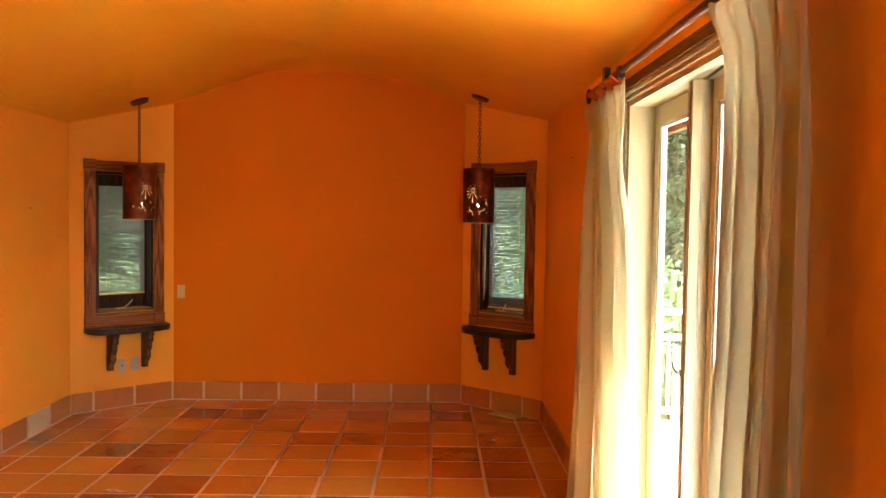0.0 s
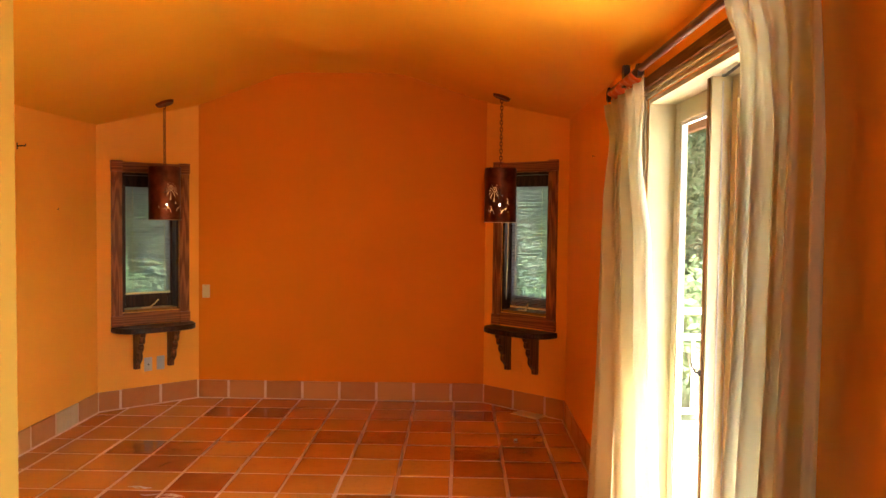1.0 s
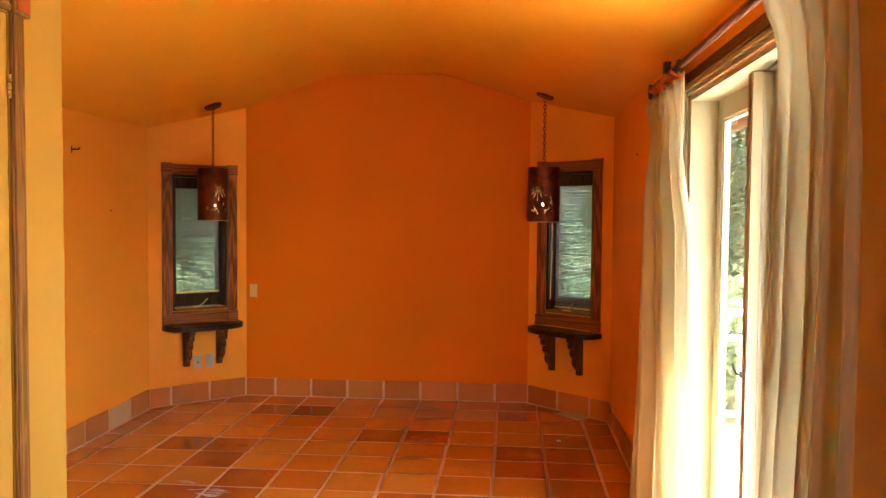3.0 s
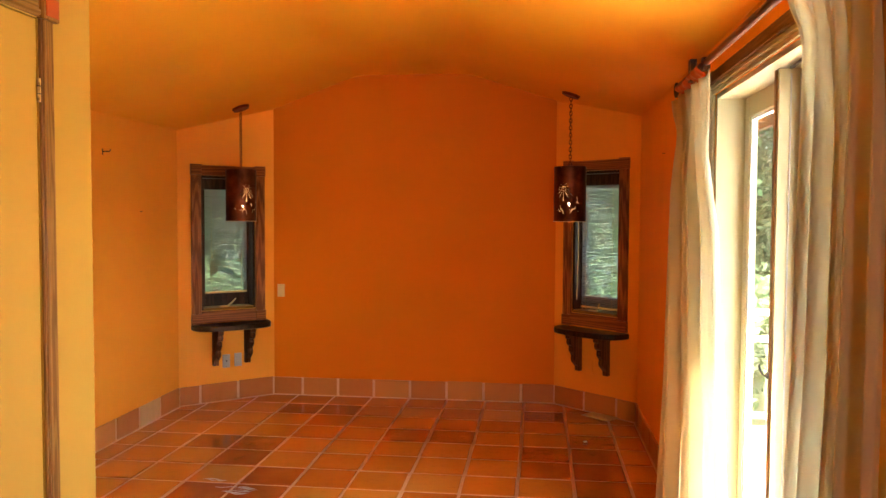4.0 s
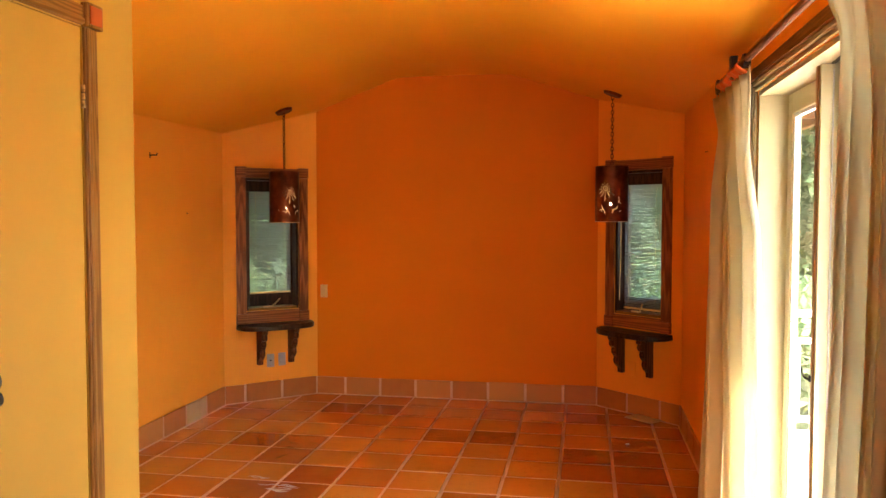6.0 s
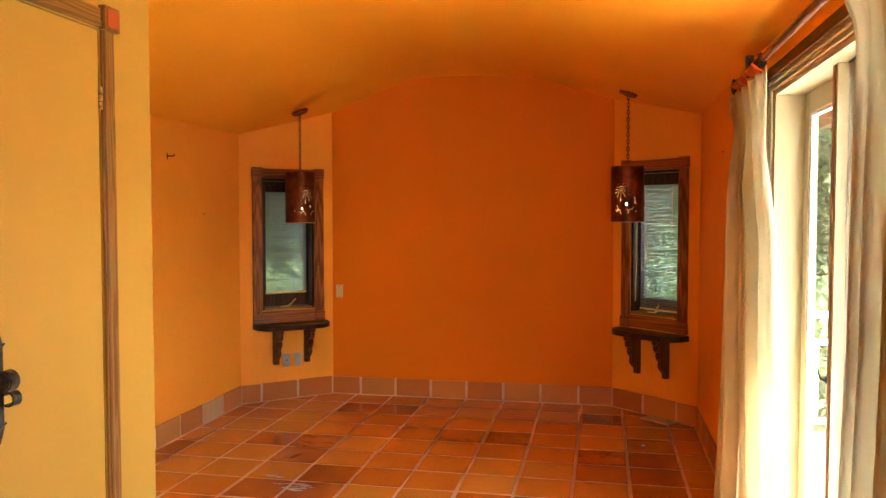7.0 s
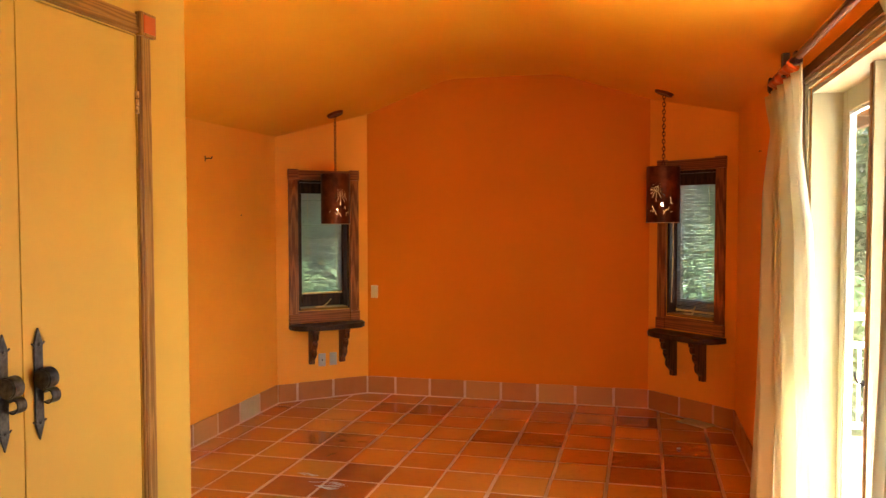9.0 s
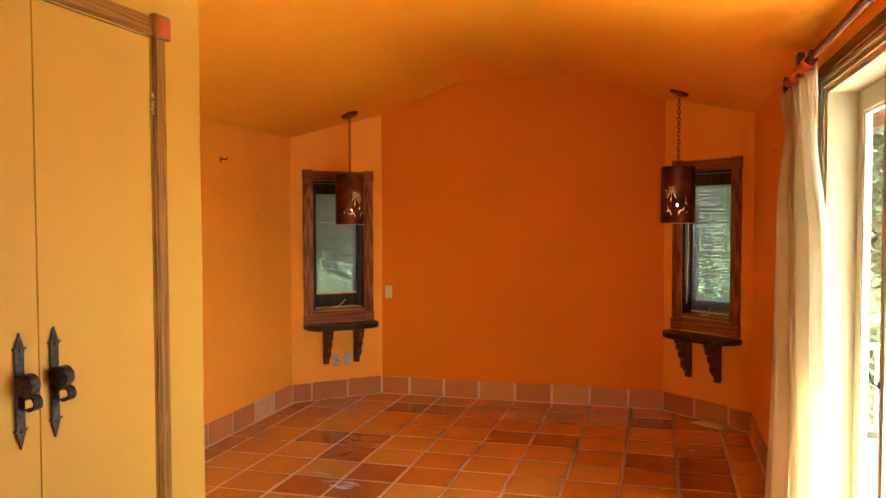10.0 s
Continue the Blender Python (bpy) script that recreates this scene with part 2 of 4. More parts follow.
def prism(bm, outline, depth, axis="y", at=0.0):
    """An outline of (u, v) extruded by depth along an axis."""
    put = {"x": lambda u, v, d: (d, u, v), "y": lambda u, v, d: (u, d, v), "z": lambda u, v, d: (u, v, d)}[axis]
    f = bm.faces.new([bm.verts.new(put(u, v, at)) for u, v in outline])
    r = bmesh.ops.extrude_face_region(bm, geom=[f])
    off = Vector(put(0, 0, depth))
    for v in [g for g in r["geom"] if isinstance(g, bmesh.types.BMVert)]:
        v.co += off
    return bm


def wire(bm, pts, r, n=8):
    """A round bar along a line of points."""
    pts = [Vector(p) for p in pts]
    rings, side = [], None
    for i, p in enumerate(pts):
        d = (pts[min(i + 1, len(pts) - 1)] - pts[max(i - 1, 0)]).normalized()
        if side is None:
            side = d.orthogonal().normalized()
        side = (side - d * side.dot(d)).normalized()
        up = d.cross(side)
        rings.append([bm.verts.new(p + (side * math.cos(2 * math.pi * k / n) + up * math.sin(2 * math.pi * k / n)) * r) for k in range(n)])
    for a, b in zip(rings, rings[1:]):
        for k in range(n):
            bm.faces.new((a[k], a[(k + 1) % n], b[(k + 1) % n], b[k]))
    bm.faces.new(rings[0])
    bm.faces.new(rings[-1])
    return bm


def panel(bm, tops, thick, holes=()):
    """A wall along +x of its own frame, its room face at y = 0; tops: (s, height) along its upper edge; holes: (s0, s1, z0, z1)."""
    cuts = sorted({s for s, _ in tops} | {s for h in holes for s in h[:2]})

    def top(s):
        for (a, za), (b, zb) in zip(tops, tops[1:]):
            if a <= s <= b:
                return za + (zb - za) * (s - a) / (b - a)
        return tops[-1][1]

    for a, b in zip(cuts, cuts[1:]):
        spans = [(-0.05, -0.05, top(a), top(b))]
        for h in holes:
            if h[0] <= a and b <= h[1]:
                spans = [(-0.05, -0.05, h[2], h[2]), (h[3], h[3], top(a), top(b))]
        for za, zb, ta, tb in spans:
            if ta - za < 0.001:
                continue
            v = [bm.verts.new(p) for p in ((a, 0, za), (b, 0, zb), (b, thick, zb), (a, thick, za), (a, 0, ta), (b, 0, tb), (b, thick, tb), (a, thick, ta))]
            for q in ((0, 1, 2, 3), (4, 5, 6, 7), (0, 1, 5, 4), (1, 2, 6, 5), (2, 3, 7, 6), (3, 0, 4, 7)):
                bm.faces.new([v[i] for i in q])
    return bm


# ---- the room's plan ----
XL, XR, YB, YC, YN = -2.69, 0.87, 5.96, 5.42, -2.8
XBL, XBR = -2.09, 0.27
XF0, XF1, ZF = -1.37, -0.45, 2.685
SLOPE_L, SLOPE_R = 0.378, 0.318
XC, YCE = -1.40, 2.05
CHAM = math.hypot(XBL - XL, YB - YC)
CH_ANG = math.degrees(math.atan2(YB - YC, XBL - XL))
P = 0.318


def ceil_z(x):
    return ZF - max(0.0, SLOPE_L * (XF0 - x), SLOPE_R * (x - XF1))


ZL, ZR = ceil_z(XL), ceil_z(XR)


def structure(ob, label, category):
    return tagged(ob, label, category, kind="structure")


back = part("wall_back", panel(bmesh.new(), [(0, ceil_z(XBL)), (XF0 - XBL, ZF), (XF1 - XBL, ZF), (XBR - XBL, ceil_z(XBR))], 0.15), ACCENT)
back.matrix_world = pose(XBL, YB, 0)
structure(back, "burnt orange painted gable wall above clay skirting", "wall")

WIN_W = 0.456
WIN_L, WIN_R = (0.412, 0.750, 1.842), (0.404, 0.768, 1.882)
left_bay = part("wall_bay_left", panel(bmesh.new(), [(0, ZL), (CHAM, ceil_z(XBL))], 0.15, [(WIN_L[0] - WIN_W / 2, WIN_L[0] + WIN_W / 2, *WIN_L[1:])]), WALL)
left_bay.matrix_world = pose(XL, YC, 0, 0, 0, CH_ANG)
structure(left_bay, "orange painted slanting bay wall with a narrow window", "wall")
right_bay = part("wall_bay_right", panel(bmesh.new(), [(0, ceil_z(XBR)), (CHAM, ZR)], 0.15, [(WIN_R[0] - WIN_W / 2, WIN_R[0] + WIN_W / 2, *WIN_R[1:])]), WALL)
right_bay.matrix_world = pose(XBR, YB, 0, 0, 0, -CH_ANG)
structure(right_bay, "orange painted slanting bay wall with a narrow window", "wall")

lw = part("wall_left", panel(bmesh.new(), [(0, ZL), (YC - YCE, ZL)], 0.15), WALL)
lw.matrix_world = pose(XL, YCE, 0, 0, 0, 90)
structure(lw, "orange painted side wall with a hook", "wall")

DOOR_Y0, DOOR_Y1, DOOR_H = 1.40, 2.95, 2.05
rw = part("wall_right", panel(bmesh.new(), [(0, ZR), (YC - YN, ZR)], 0.16, [(YC - DOOR_Y1, YC - DOOR_Y0, -0.05, DOOR_H)]), WALL)
rw.matrix_world = pose(XR, YC, 0, 0, 0, -90)
structure(rw, "orange painted side wall with a wide patio door", "wall")

CD_Y0, CD_Y1, CD_H = 0.731, 1.762, 2.135
cw = part("wall_closet", panel(bmesh.new(), [(0, ceil_z(XC) - 0.002), (YCE - YN, ceil_z(XC) - 0.002)], 0.12, [(CD_Y0 - YN, CD_Y1 - YN, -0.05, CD_H)]), DOORPAINT)
cw.matrix_world = pose(XC, YN, 0, 0, 0, 90)
structure(cw, "yellow painted closet wall around a pair of doors", "wall")
ce = part("wall_closet_end", panel(bmesh.new(), [(0, ZL - 0.02), (XC - 0.12 - XL, ceil_z(XC - 0.12) - 0.002)], 0.12), WALL)
ce.matrix_world = pose(XL, YCE, 0) @ pose(0, -0.12, 0)
structure(ce, "orange painted end of the closet", "wall")
# the opening is added, out of view, to shape the fill lamp's beam
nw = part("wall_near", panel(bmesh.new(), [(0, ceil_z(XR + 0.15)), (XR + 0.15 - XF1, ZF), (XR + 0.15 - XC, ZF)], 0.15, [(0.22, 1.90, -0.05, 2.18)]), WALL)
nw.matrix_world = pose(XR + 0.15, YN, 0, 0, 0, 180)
structure(nw, "plain unseen orange wall with an opening added for the fill lamp", "wall")
# unseen box added round the fill lamp, plain walls only; keeps the sky out
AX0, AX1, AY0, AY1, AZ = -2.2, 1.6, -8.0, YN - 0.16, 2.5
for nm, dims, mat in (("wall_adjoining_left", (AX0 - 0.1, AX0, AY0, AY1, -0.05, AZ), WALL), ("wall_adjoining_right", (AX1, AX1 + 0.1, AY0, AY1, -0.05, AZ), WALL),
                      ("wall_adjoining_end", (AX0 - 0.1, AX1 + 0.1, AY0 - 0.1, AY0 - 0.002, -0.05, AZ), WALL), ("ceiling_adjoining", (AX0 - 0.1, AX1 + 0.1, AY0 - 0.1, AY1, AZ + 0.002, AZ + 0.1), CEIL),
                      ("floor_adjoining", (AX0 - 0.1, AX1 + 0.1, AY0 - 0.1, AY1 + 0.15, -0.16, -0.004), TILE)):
    structure(part(nm, boxed(*dims), mat), "plain unseen surface of the box added round the fill lamp", nm.split("_")[0])

bm = bmesh.new()
outline = [(XL - 0.45, ceil_z(XL - 0.45))]
for xf, sg, slope in ((XF0, -1, SLOPE_L), (XF1, 1, SLOPE_R)):
    # plastered, softly rounded bends
    turn = []
    for k in range(9):
        d = (k / 8 - 0.5) * 0.18
        turn.append((xf + sg * d, ZF - slope * (d + 0.09) ** 2 / (4 * 0.09)))
    outline += turn if sg > 0 else turn[::-1]
outline.append((XR + 0.16, ceil_z(XR + 0.16)))
prism(bm, outline + [(x, z + 0.18) for x, z in reversed(outline)], YB + 0.45 - YN + 0.15, "y", YN - 0.15)
structure(part("ceiling", bm, CEIL, None, "", False), "orange painted vaulted ceiling with a flat middle strip", "ceiling")

floor = part("floor", boxed(XL - 0.1, XR + 0.1, YN, YB + 0.1, -0.08, -0.003), GROUT)
structure(floor, "clay tile floor with pale raised grout joints", "floor")


# ---- bay windows ----
def bay_window(name, m, side, z0, z1):
    """One casement bay window in its wall's frame: x along the wall from the opening's middle, -y into the room."""
    w = thing(name, "narrow casement window with brown oak casing and drawn mini blind", "window", m, "bay windows", "structure")
    hw = WIN_W / 2
    ow = 0.079
    for s in (-1, 1):
        a, b = sorted((s * hw, s * (hw + ow)))
        part("side_casing", boxed(a, b, -0.02, 0.004, z0 - 0.02, z1 + 0.002, bevel=0.003), REDOAK, w)
        part("casing_groove", boxed(a + 0.022, b - 0.022, -0.0235, -0.018, z0 - 0.02, z1, bevel=0.0015), REDOAK, w)
        for zz in (z1 + 0.002, z0 - 0.105):
            part("corner_block", boxed(a - 0.004, b + 0.004, -0.028, 0.004, zz, zz + 0.085, bevel=0.004), REDOAK_H, w, "square red-brown corner block")
        a, b = sorted((s * hw, s * (hw - 0.02)))
        part("side_jamb", boxed(a, b, 0.006, 0.148, z0 + 0.002, z1 - 0.002), DARKWOOD, w, "dark jamb")
        a, b = sorted((s * (hw - 0.021), s * (hw - 0.062)))
        part("sash_stile", boxed(a, b, 0.085, 0.125, z0 + 0.024, z1 - 0.024, bevel=0.003), DARKWOOD, w)
    part("head_casing", boxed(-hw + 0.003, hw - 0.003, -0.02, 0.004, z1, z1 + 0.079, bevel=0.003), REDOAK_H, w)
    part("apron_casing", boxed(-hw + 0.003, hw - 0.003, -0.02, 0.004, z0 - 0.10, z0 - 0.004, bevel=0.003), REDOAK_H, w)
    part("head_jamb", boxed(-hw + 0.02, hw - 0.02, 0.006, 0.148, z1 - 0.022, z1 - 0.002), DARKWOOD, w)
    part("sill", boxed(-hw + 0.02, hw - 0.02, -0.012, 0.148, z0 + 0.001, z0 + 0.022, bevel=0.003), OAK_H, w, "oak sill with a pale dusty top")
    part("sash_bottom_rail", boxed(-hw + 0.063, hw - 0.063, 0.085, 0.125, z0 + 0.026, z0 + 0.13, bevel=0.004), DARKWOOD, w)
    part("sash_top_rail", boxed(-hw + 0.063, hw - 0.063, 0.085, 0.125, z1 - 0.09, z1 - 0.026, bevel=0.004), DARKWOOD, w)
    g = part("pane", boxed(-hw + 0.06, hw - 0.06, 0.104, 0.108, z0 + 0.125, z1 - 0.085), GLASS, w, "clear glass pane")
    g.visible_shadow = False
    bl = part("blind_headrail", boxed(-hw + 0.022, hw - 0.022, 0.036, 0.078, z1 - 0.112, z1 - 0.024, bevel=0.004), DARKWOOD, w, "dark blind headrail")
    # fine slats, half turned, hanging a little unevenly
    bm = bmesh.new()
    zb = z0 + (0.155 if side < 0 else 0.06)
    top, n = z1 - 0.105, 84
    x0, x1 = -hw + 0.052, hw - 0.052
    for i in range(n):
        z = zb + (top - zb) * i / (n - 1) + random.uniform(-0.0005, 0.0005)
        t = radians((31 if side < 0 else 34) + random.uniform(-1.2, 1.2))
        dy, dz = 0.0085 * math.cos(t), 0.0085 * math.sin(t)
        sag = random.uniform(-0.001, 0.001)
        v = [bm.verts.new(p) for p in ((x0, 0.06 - dy, z + dz + sag), (x1, 0.06 - dy, z + dz), (x1, 0.06 + dy, z - dz), (x0, 0.06 + dy, z - dz + sag))]
        u = [bm.verts.new(q.co + Vector((0, 0, 0.0008))) for q in v]
        bm.faces.new(v), bm.faces.new(u)
        for k in range(4):
            bm.faces.new((v[k], v[(k + 1) % 4], u[(k + 1) % 4], u[k]))
    s = part("blind_slats", bm, SLAT, w, "grey half-turned mini blind slats")
    s["kind"] = "stuff"
    part("blind_bottom_rail", boxed(x0, x1, 0.05, 0.07, zb - 0.022, zb - 0.008, bevel=0.002), PLASTIC, w)
    for x in (x0 + 0.05, x1 - 0.05):
        part("ladder_cord", wire(bmesh.new(), [(x, 0.046, zb - 0.01), (x, 0.046, top + 0.04)], 0.0011, 5), PLASTIC, w)
    # folding crank on the sill
    cr = part("crank", boxed(-0.07, 0.01, 0.01, 0.03, z0 + 0.022, z0 + 0.032, bevel=0.002), PLASTIC, w, "ivory folding crank handle")
    part("crank_arm", wire(bmesh.new(), [(0.0, 0.02, z0 + 0.03), (0.03, 0.0, z0 + 0.06), (0.055, -0.012, z0 + 0.092)], 0.006), PLASTIC, cr)
    if side > 0:
        part("pull_cord", wire(bmesh.new(), [(-hw + 0.035, 0.03, z1 - 0.06), (-hw + 0.038, 0.028, 1.2), (-hw + 0.03, 0.03, 1.05), (-hw + 0.026, 0.03, z0 + 0.10)], 0.0035, 6), PLASTIC, w, "pale pull cord")
    return w


win_l = bay_window("window_1", left_bay.matrix_world @ pose(WIN_L[0], 0, 0), -1, *WIN_L[1:])
win_r = bay_window("window_2", right_bay.matrix_world @ pose(WIN_R[0], 0, 0), 1, *WIN_R[1:])


def bracket_outline():
    """Scrolled corbel seen from its side: (depth into the room, height below the shelf)."""
    pts = [(0, 0), (-0.155, 0), (-0.155, -0.028), (-0.140, -0.036)]
    for cx, cz, r in ((-0.118, -0.058, 0.030), (-0.086, -0.118, 0.036), (-0.056, -0.195, 0.040)):
        pts += [(cx - r * math.cos(a) * 0.8, cz - r * math.sin(a)) for a in (radians(d) for d in (-40, -5, 30, 65))]
    return pts + [(-0.036, -0.262), (-0.034, -0.298), (0, -0.298)]


def corner_shelf(name, m, label):
    """Half-round shelf on two scrolled brackets under a bay window."""
    s = thing(name, label, "shelf", m, "shelves under the bay windows")
    bm = bmesh.new()
    hw, d = 0.325, 0.205
    pts = [(-hw, 0.0)] + [(-hw * math.copysign(abs(math.cos(a)) ** 0.55, math.cos(a)), -d * abs(math.sin(a)) ** 0.75) for a in (math.pi * k / 28 for k in range(0, 29))] + [(hw, 0.0)]
    pts = [p for i, p in enumerate(pts) if i == 0 or (Vector(p) - Vector(pts[i - 1])).length > 1e-4]
    prism(bm, pts, 0.042, "z", 0.602)
    es = [e for e in bm.edges if abs(e.verts[0].co.z - e.verts[1].co.z) < 1e-5 and e.calc_length() < 0.4]
    bmesh.ops.bevel(bm, geom=es, offset=0.009, segments=3, affect="EDGES", profile=0.5)
    part("shelf_top", bm, DARKWOOD, s)
    for x in (-0.135, 0.135):
        bm = bmesh.new()
        prism(bm, bracket_outline(), 0.046, "x", -0.023)
        bmesh.ops.bevel(bm, geom=list(bm.edges), offset=0.003, segments=1, affect="EDGES")
        b = part("bracket", bm, CORBEL, s, "scrolled dark wood bracket")
        b.location = (x, -0.002, 0.600)
    return s


corner_shelf("wall_shelf", left_bay.matrix_world @ pose(0.424, -0.003, 0), "dark varnished half-round wooden shelf below the window")
corner_shelf("wall_shelf", right_bay.matrix_world @ pose(0.404, -0.003, 0.012), "dark varnished half-round wooden shelf below the window")


# ---- plates, hooks, register ----
def wall_plate(name, m, label, mat, style):
    s = thing(name, label, "socket" if style != "rocker" else "light switch", m)
    w, h = 0.062, 0.108
    part("cover_plate", boxed(-w / 2, w / 2, -0.006, 0, -h / 2, h / 2, bevel=0.002), mat, s)
    if style == "rocker":
        part("rocker", boxed(-0.016, 0.016, -0.010, -0.005, -0.033, 0.033, bevel=0.002), mat, s)
    elif style == "duplex":
        for z in (-0.022, 0.022):
            part("receptacle", boxed(-0.016, 0.016, -0.008, -0.005, z - 0.014, z + 0.014, bevel=0.003), mat, s)
    else:
        part("jack", tube(bmesh.new(), (0, -0.012, 0), (0, -0.005, 0), 0.006), IRON, s)
    for z in (-0.046, 0.046) if style != "duplex" else (0.0,):
        part("screw", tube(bmesh.new(), (0, -0.0075, z), (0, -0.005, z), 0.003, n=8), BRASS, s)
    return s


wall_plate("light_switch", pose(-2.028, YB - 0.001, 0.888), "ivory rocker light switch on the burnt orange wall", PLASTIC, "rocker")
wall_plate("wall_socket", left_bay.matrix_world @ pose(0.385, -0.001, 0.327), "brushed grey cable outlet plate below the shelf", GREYPLATE, "jack")
wall_plate("wall_socket", left_bay.matrix_world @ pose(0.485, -0.001, 0.330), "pale grey power outlet below the shelf", GREYPLATE, "duplex")
wall_plate("wall_socket", right_bay.matrix_world @ pose(0.364, -0.001, 0.350), "orange painted power outlet below the shelf", WALL, "duplex")

hook = thing("wall_hook", "small dark iron hook screwed into the wall", "hook", pose(XL, 4.35, 1.936, 0, 0, 90))
part("hook_plate", boxed(-0.004, 0.004, -0.003, 0, -0.02, 0.02), IRON, hook)
part("hook_arm", wire(bmesh.new(), [(0, -0.002, 0.0), (0, -0.03, 0.002), (0, -0.05, 0.0), (0, -0.055, 0.014)], 0.004), IRON, hook)
for x, y, z, rz in ((XL, 4.83, 1.549, 90), (XR, 4.30, 1.907, -90)):
    nail = thing("nail", "small dark nail driven into the painted wall", "nail", pose(x, y, z, 0, 0, rz))
    part("shank", tube(bmesh.new(), (0, 0.002, 0), (0, -0.012, 0), 0.0018, n=8), IRON, nail)
    part("head", tube(bmesh.new(), (0, -0.012, 0), (0, -0.014, 0), 0.0045, n=10), IRON, nail)

reg = thing("floor_register", "cream metal floor register lying on the clay tiles", "vent", pose(0.612, 5.538, 0.007, 0, 0, -42))
part("rim", boxed(-0.125, 0.125, -0.074, 0.074, 0.0, 0.005, bevel=0.002), PLASTIC, reg)
for i in range(11):
    x = -0.10 + i * 0.02
    part("louvre", boxed(x - 0.006, x + 0.006, -0.055, 0.055, 0.0045, 0.0085), PLASTIC, reg)
# bright glint on one tile, made as a small white solid
floor_glint = thing("plaster_fleck", "small white solid standing in for a glint on a clay tile", "debris", pose(0.461, 4.849, 0.004, 0, 0, 30))
part("glint_body", boxed(-0.012, 0.012, -0.008, 0.008, 0.0, 0.009, bevel=0.003), RAIL, floor_glint)


# ---- pendant lamps ----
def slot(u, v, a, b, w0, w1):
    """Inside a tapered slot from a to b, of half widths w0 and w1."""
    dx, dy = b[0] - a[0], b[1] - a[1]
    k = ((u - a[0]) * dx + (v - a[1]) * dy) / (dx * dx + dy * dy)
    if not 0.0 <= k <= 1.0:
        return False
    return math.hypot(u - a[0] - k * dx, v - a[1] - k * dy) < w0 + (w1 - w0) * k


# rays of the punched sun: direction in degrees, length, half width; short above, long below
RAYS = [(0, 0.022, 0.0022), (32, 0.018, 0.0020), (64, 0.016, 0.0018), (96, 0.016, 0.0018), (128, 0.018, 0.0020), (160, 0.022, 0.0022),
        (188, 0.030, 0.0028), (214, 0.036, 0.0036), (240, 0.046, 0.0042), (268, 0.064, 0.0050), (298, 0.048, 0.0044), (322, 0.052, 0.0042), (342, 0.026, 0.0026)]
# wriggling cuts below the sun, as short strokes
STROKES = [(-0.034, -0.118, -0.022, -0.142), (-0.022, -0.142, -0.036, -0.166), (-0.022, -0.146, -0.006, -0.160), (-0.006, -0.160, -0.002, -0.182), (-0.040, -0.150, -0.058, -0.158),
           (0.050, -0.176, 0.062, -0.150), (0.062, -0.150, 0.082, -0.146), (0.082, -0.146, 0.088, -0.128), (0.056, -0.160, 0.044, -0.148),
           (0.096, -0.060, 0.104, -0.086), (0.104, -0.086, 0.094, -0.104), (0.098, -0.090, 0.112, -0.108), (0.104, -0.165, 0.116, -0.160), (-0.086, -0.150, -0.094, -0.136)]


def shade_hole(u, v):
    """Punched pattern: u along the shade in metres from the sun's middle, v up."""
    r = math.hypot(u, v)
    if 0.014 < r < 0.0185 or r < 0.005:
        return True
    for d, ln, w in RAYS:
        c, k = math.cos(radians(d)), math.sin(radians(d))
        if slot(u, v, (c * 0.026, k * 0.026), (c * (0.026 + ln), k * (0.026 + ln)), w * 0.45, w * 0.7):
            return True
    if ((u - 0.040) / 0.0055) ** 2 + ((v + 0.112 + (u - 0.040) * 0.8) / 0.010) ** 2 < 1:
        return True
    return any(slot(u, v, (a, b), (c, d), 0.0022, 0.0018) for a, b, c, d in STROKES)


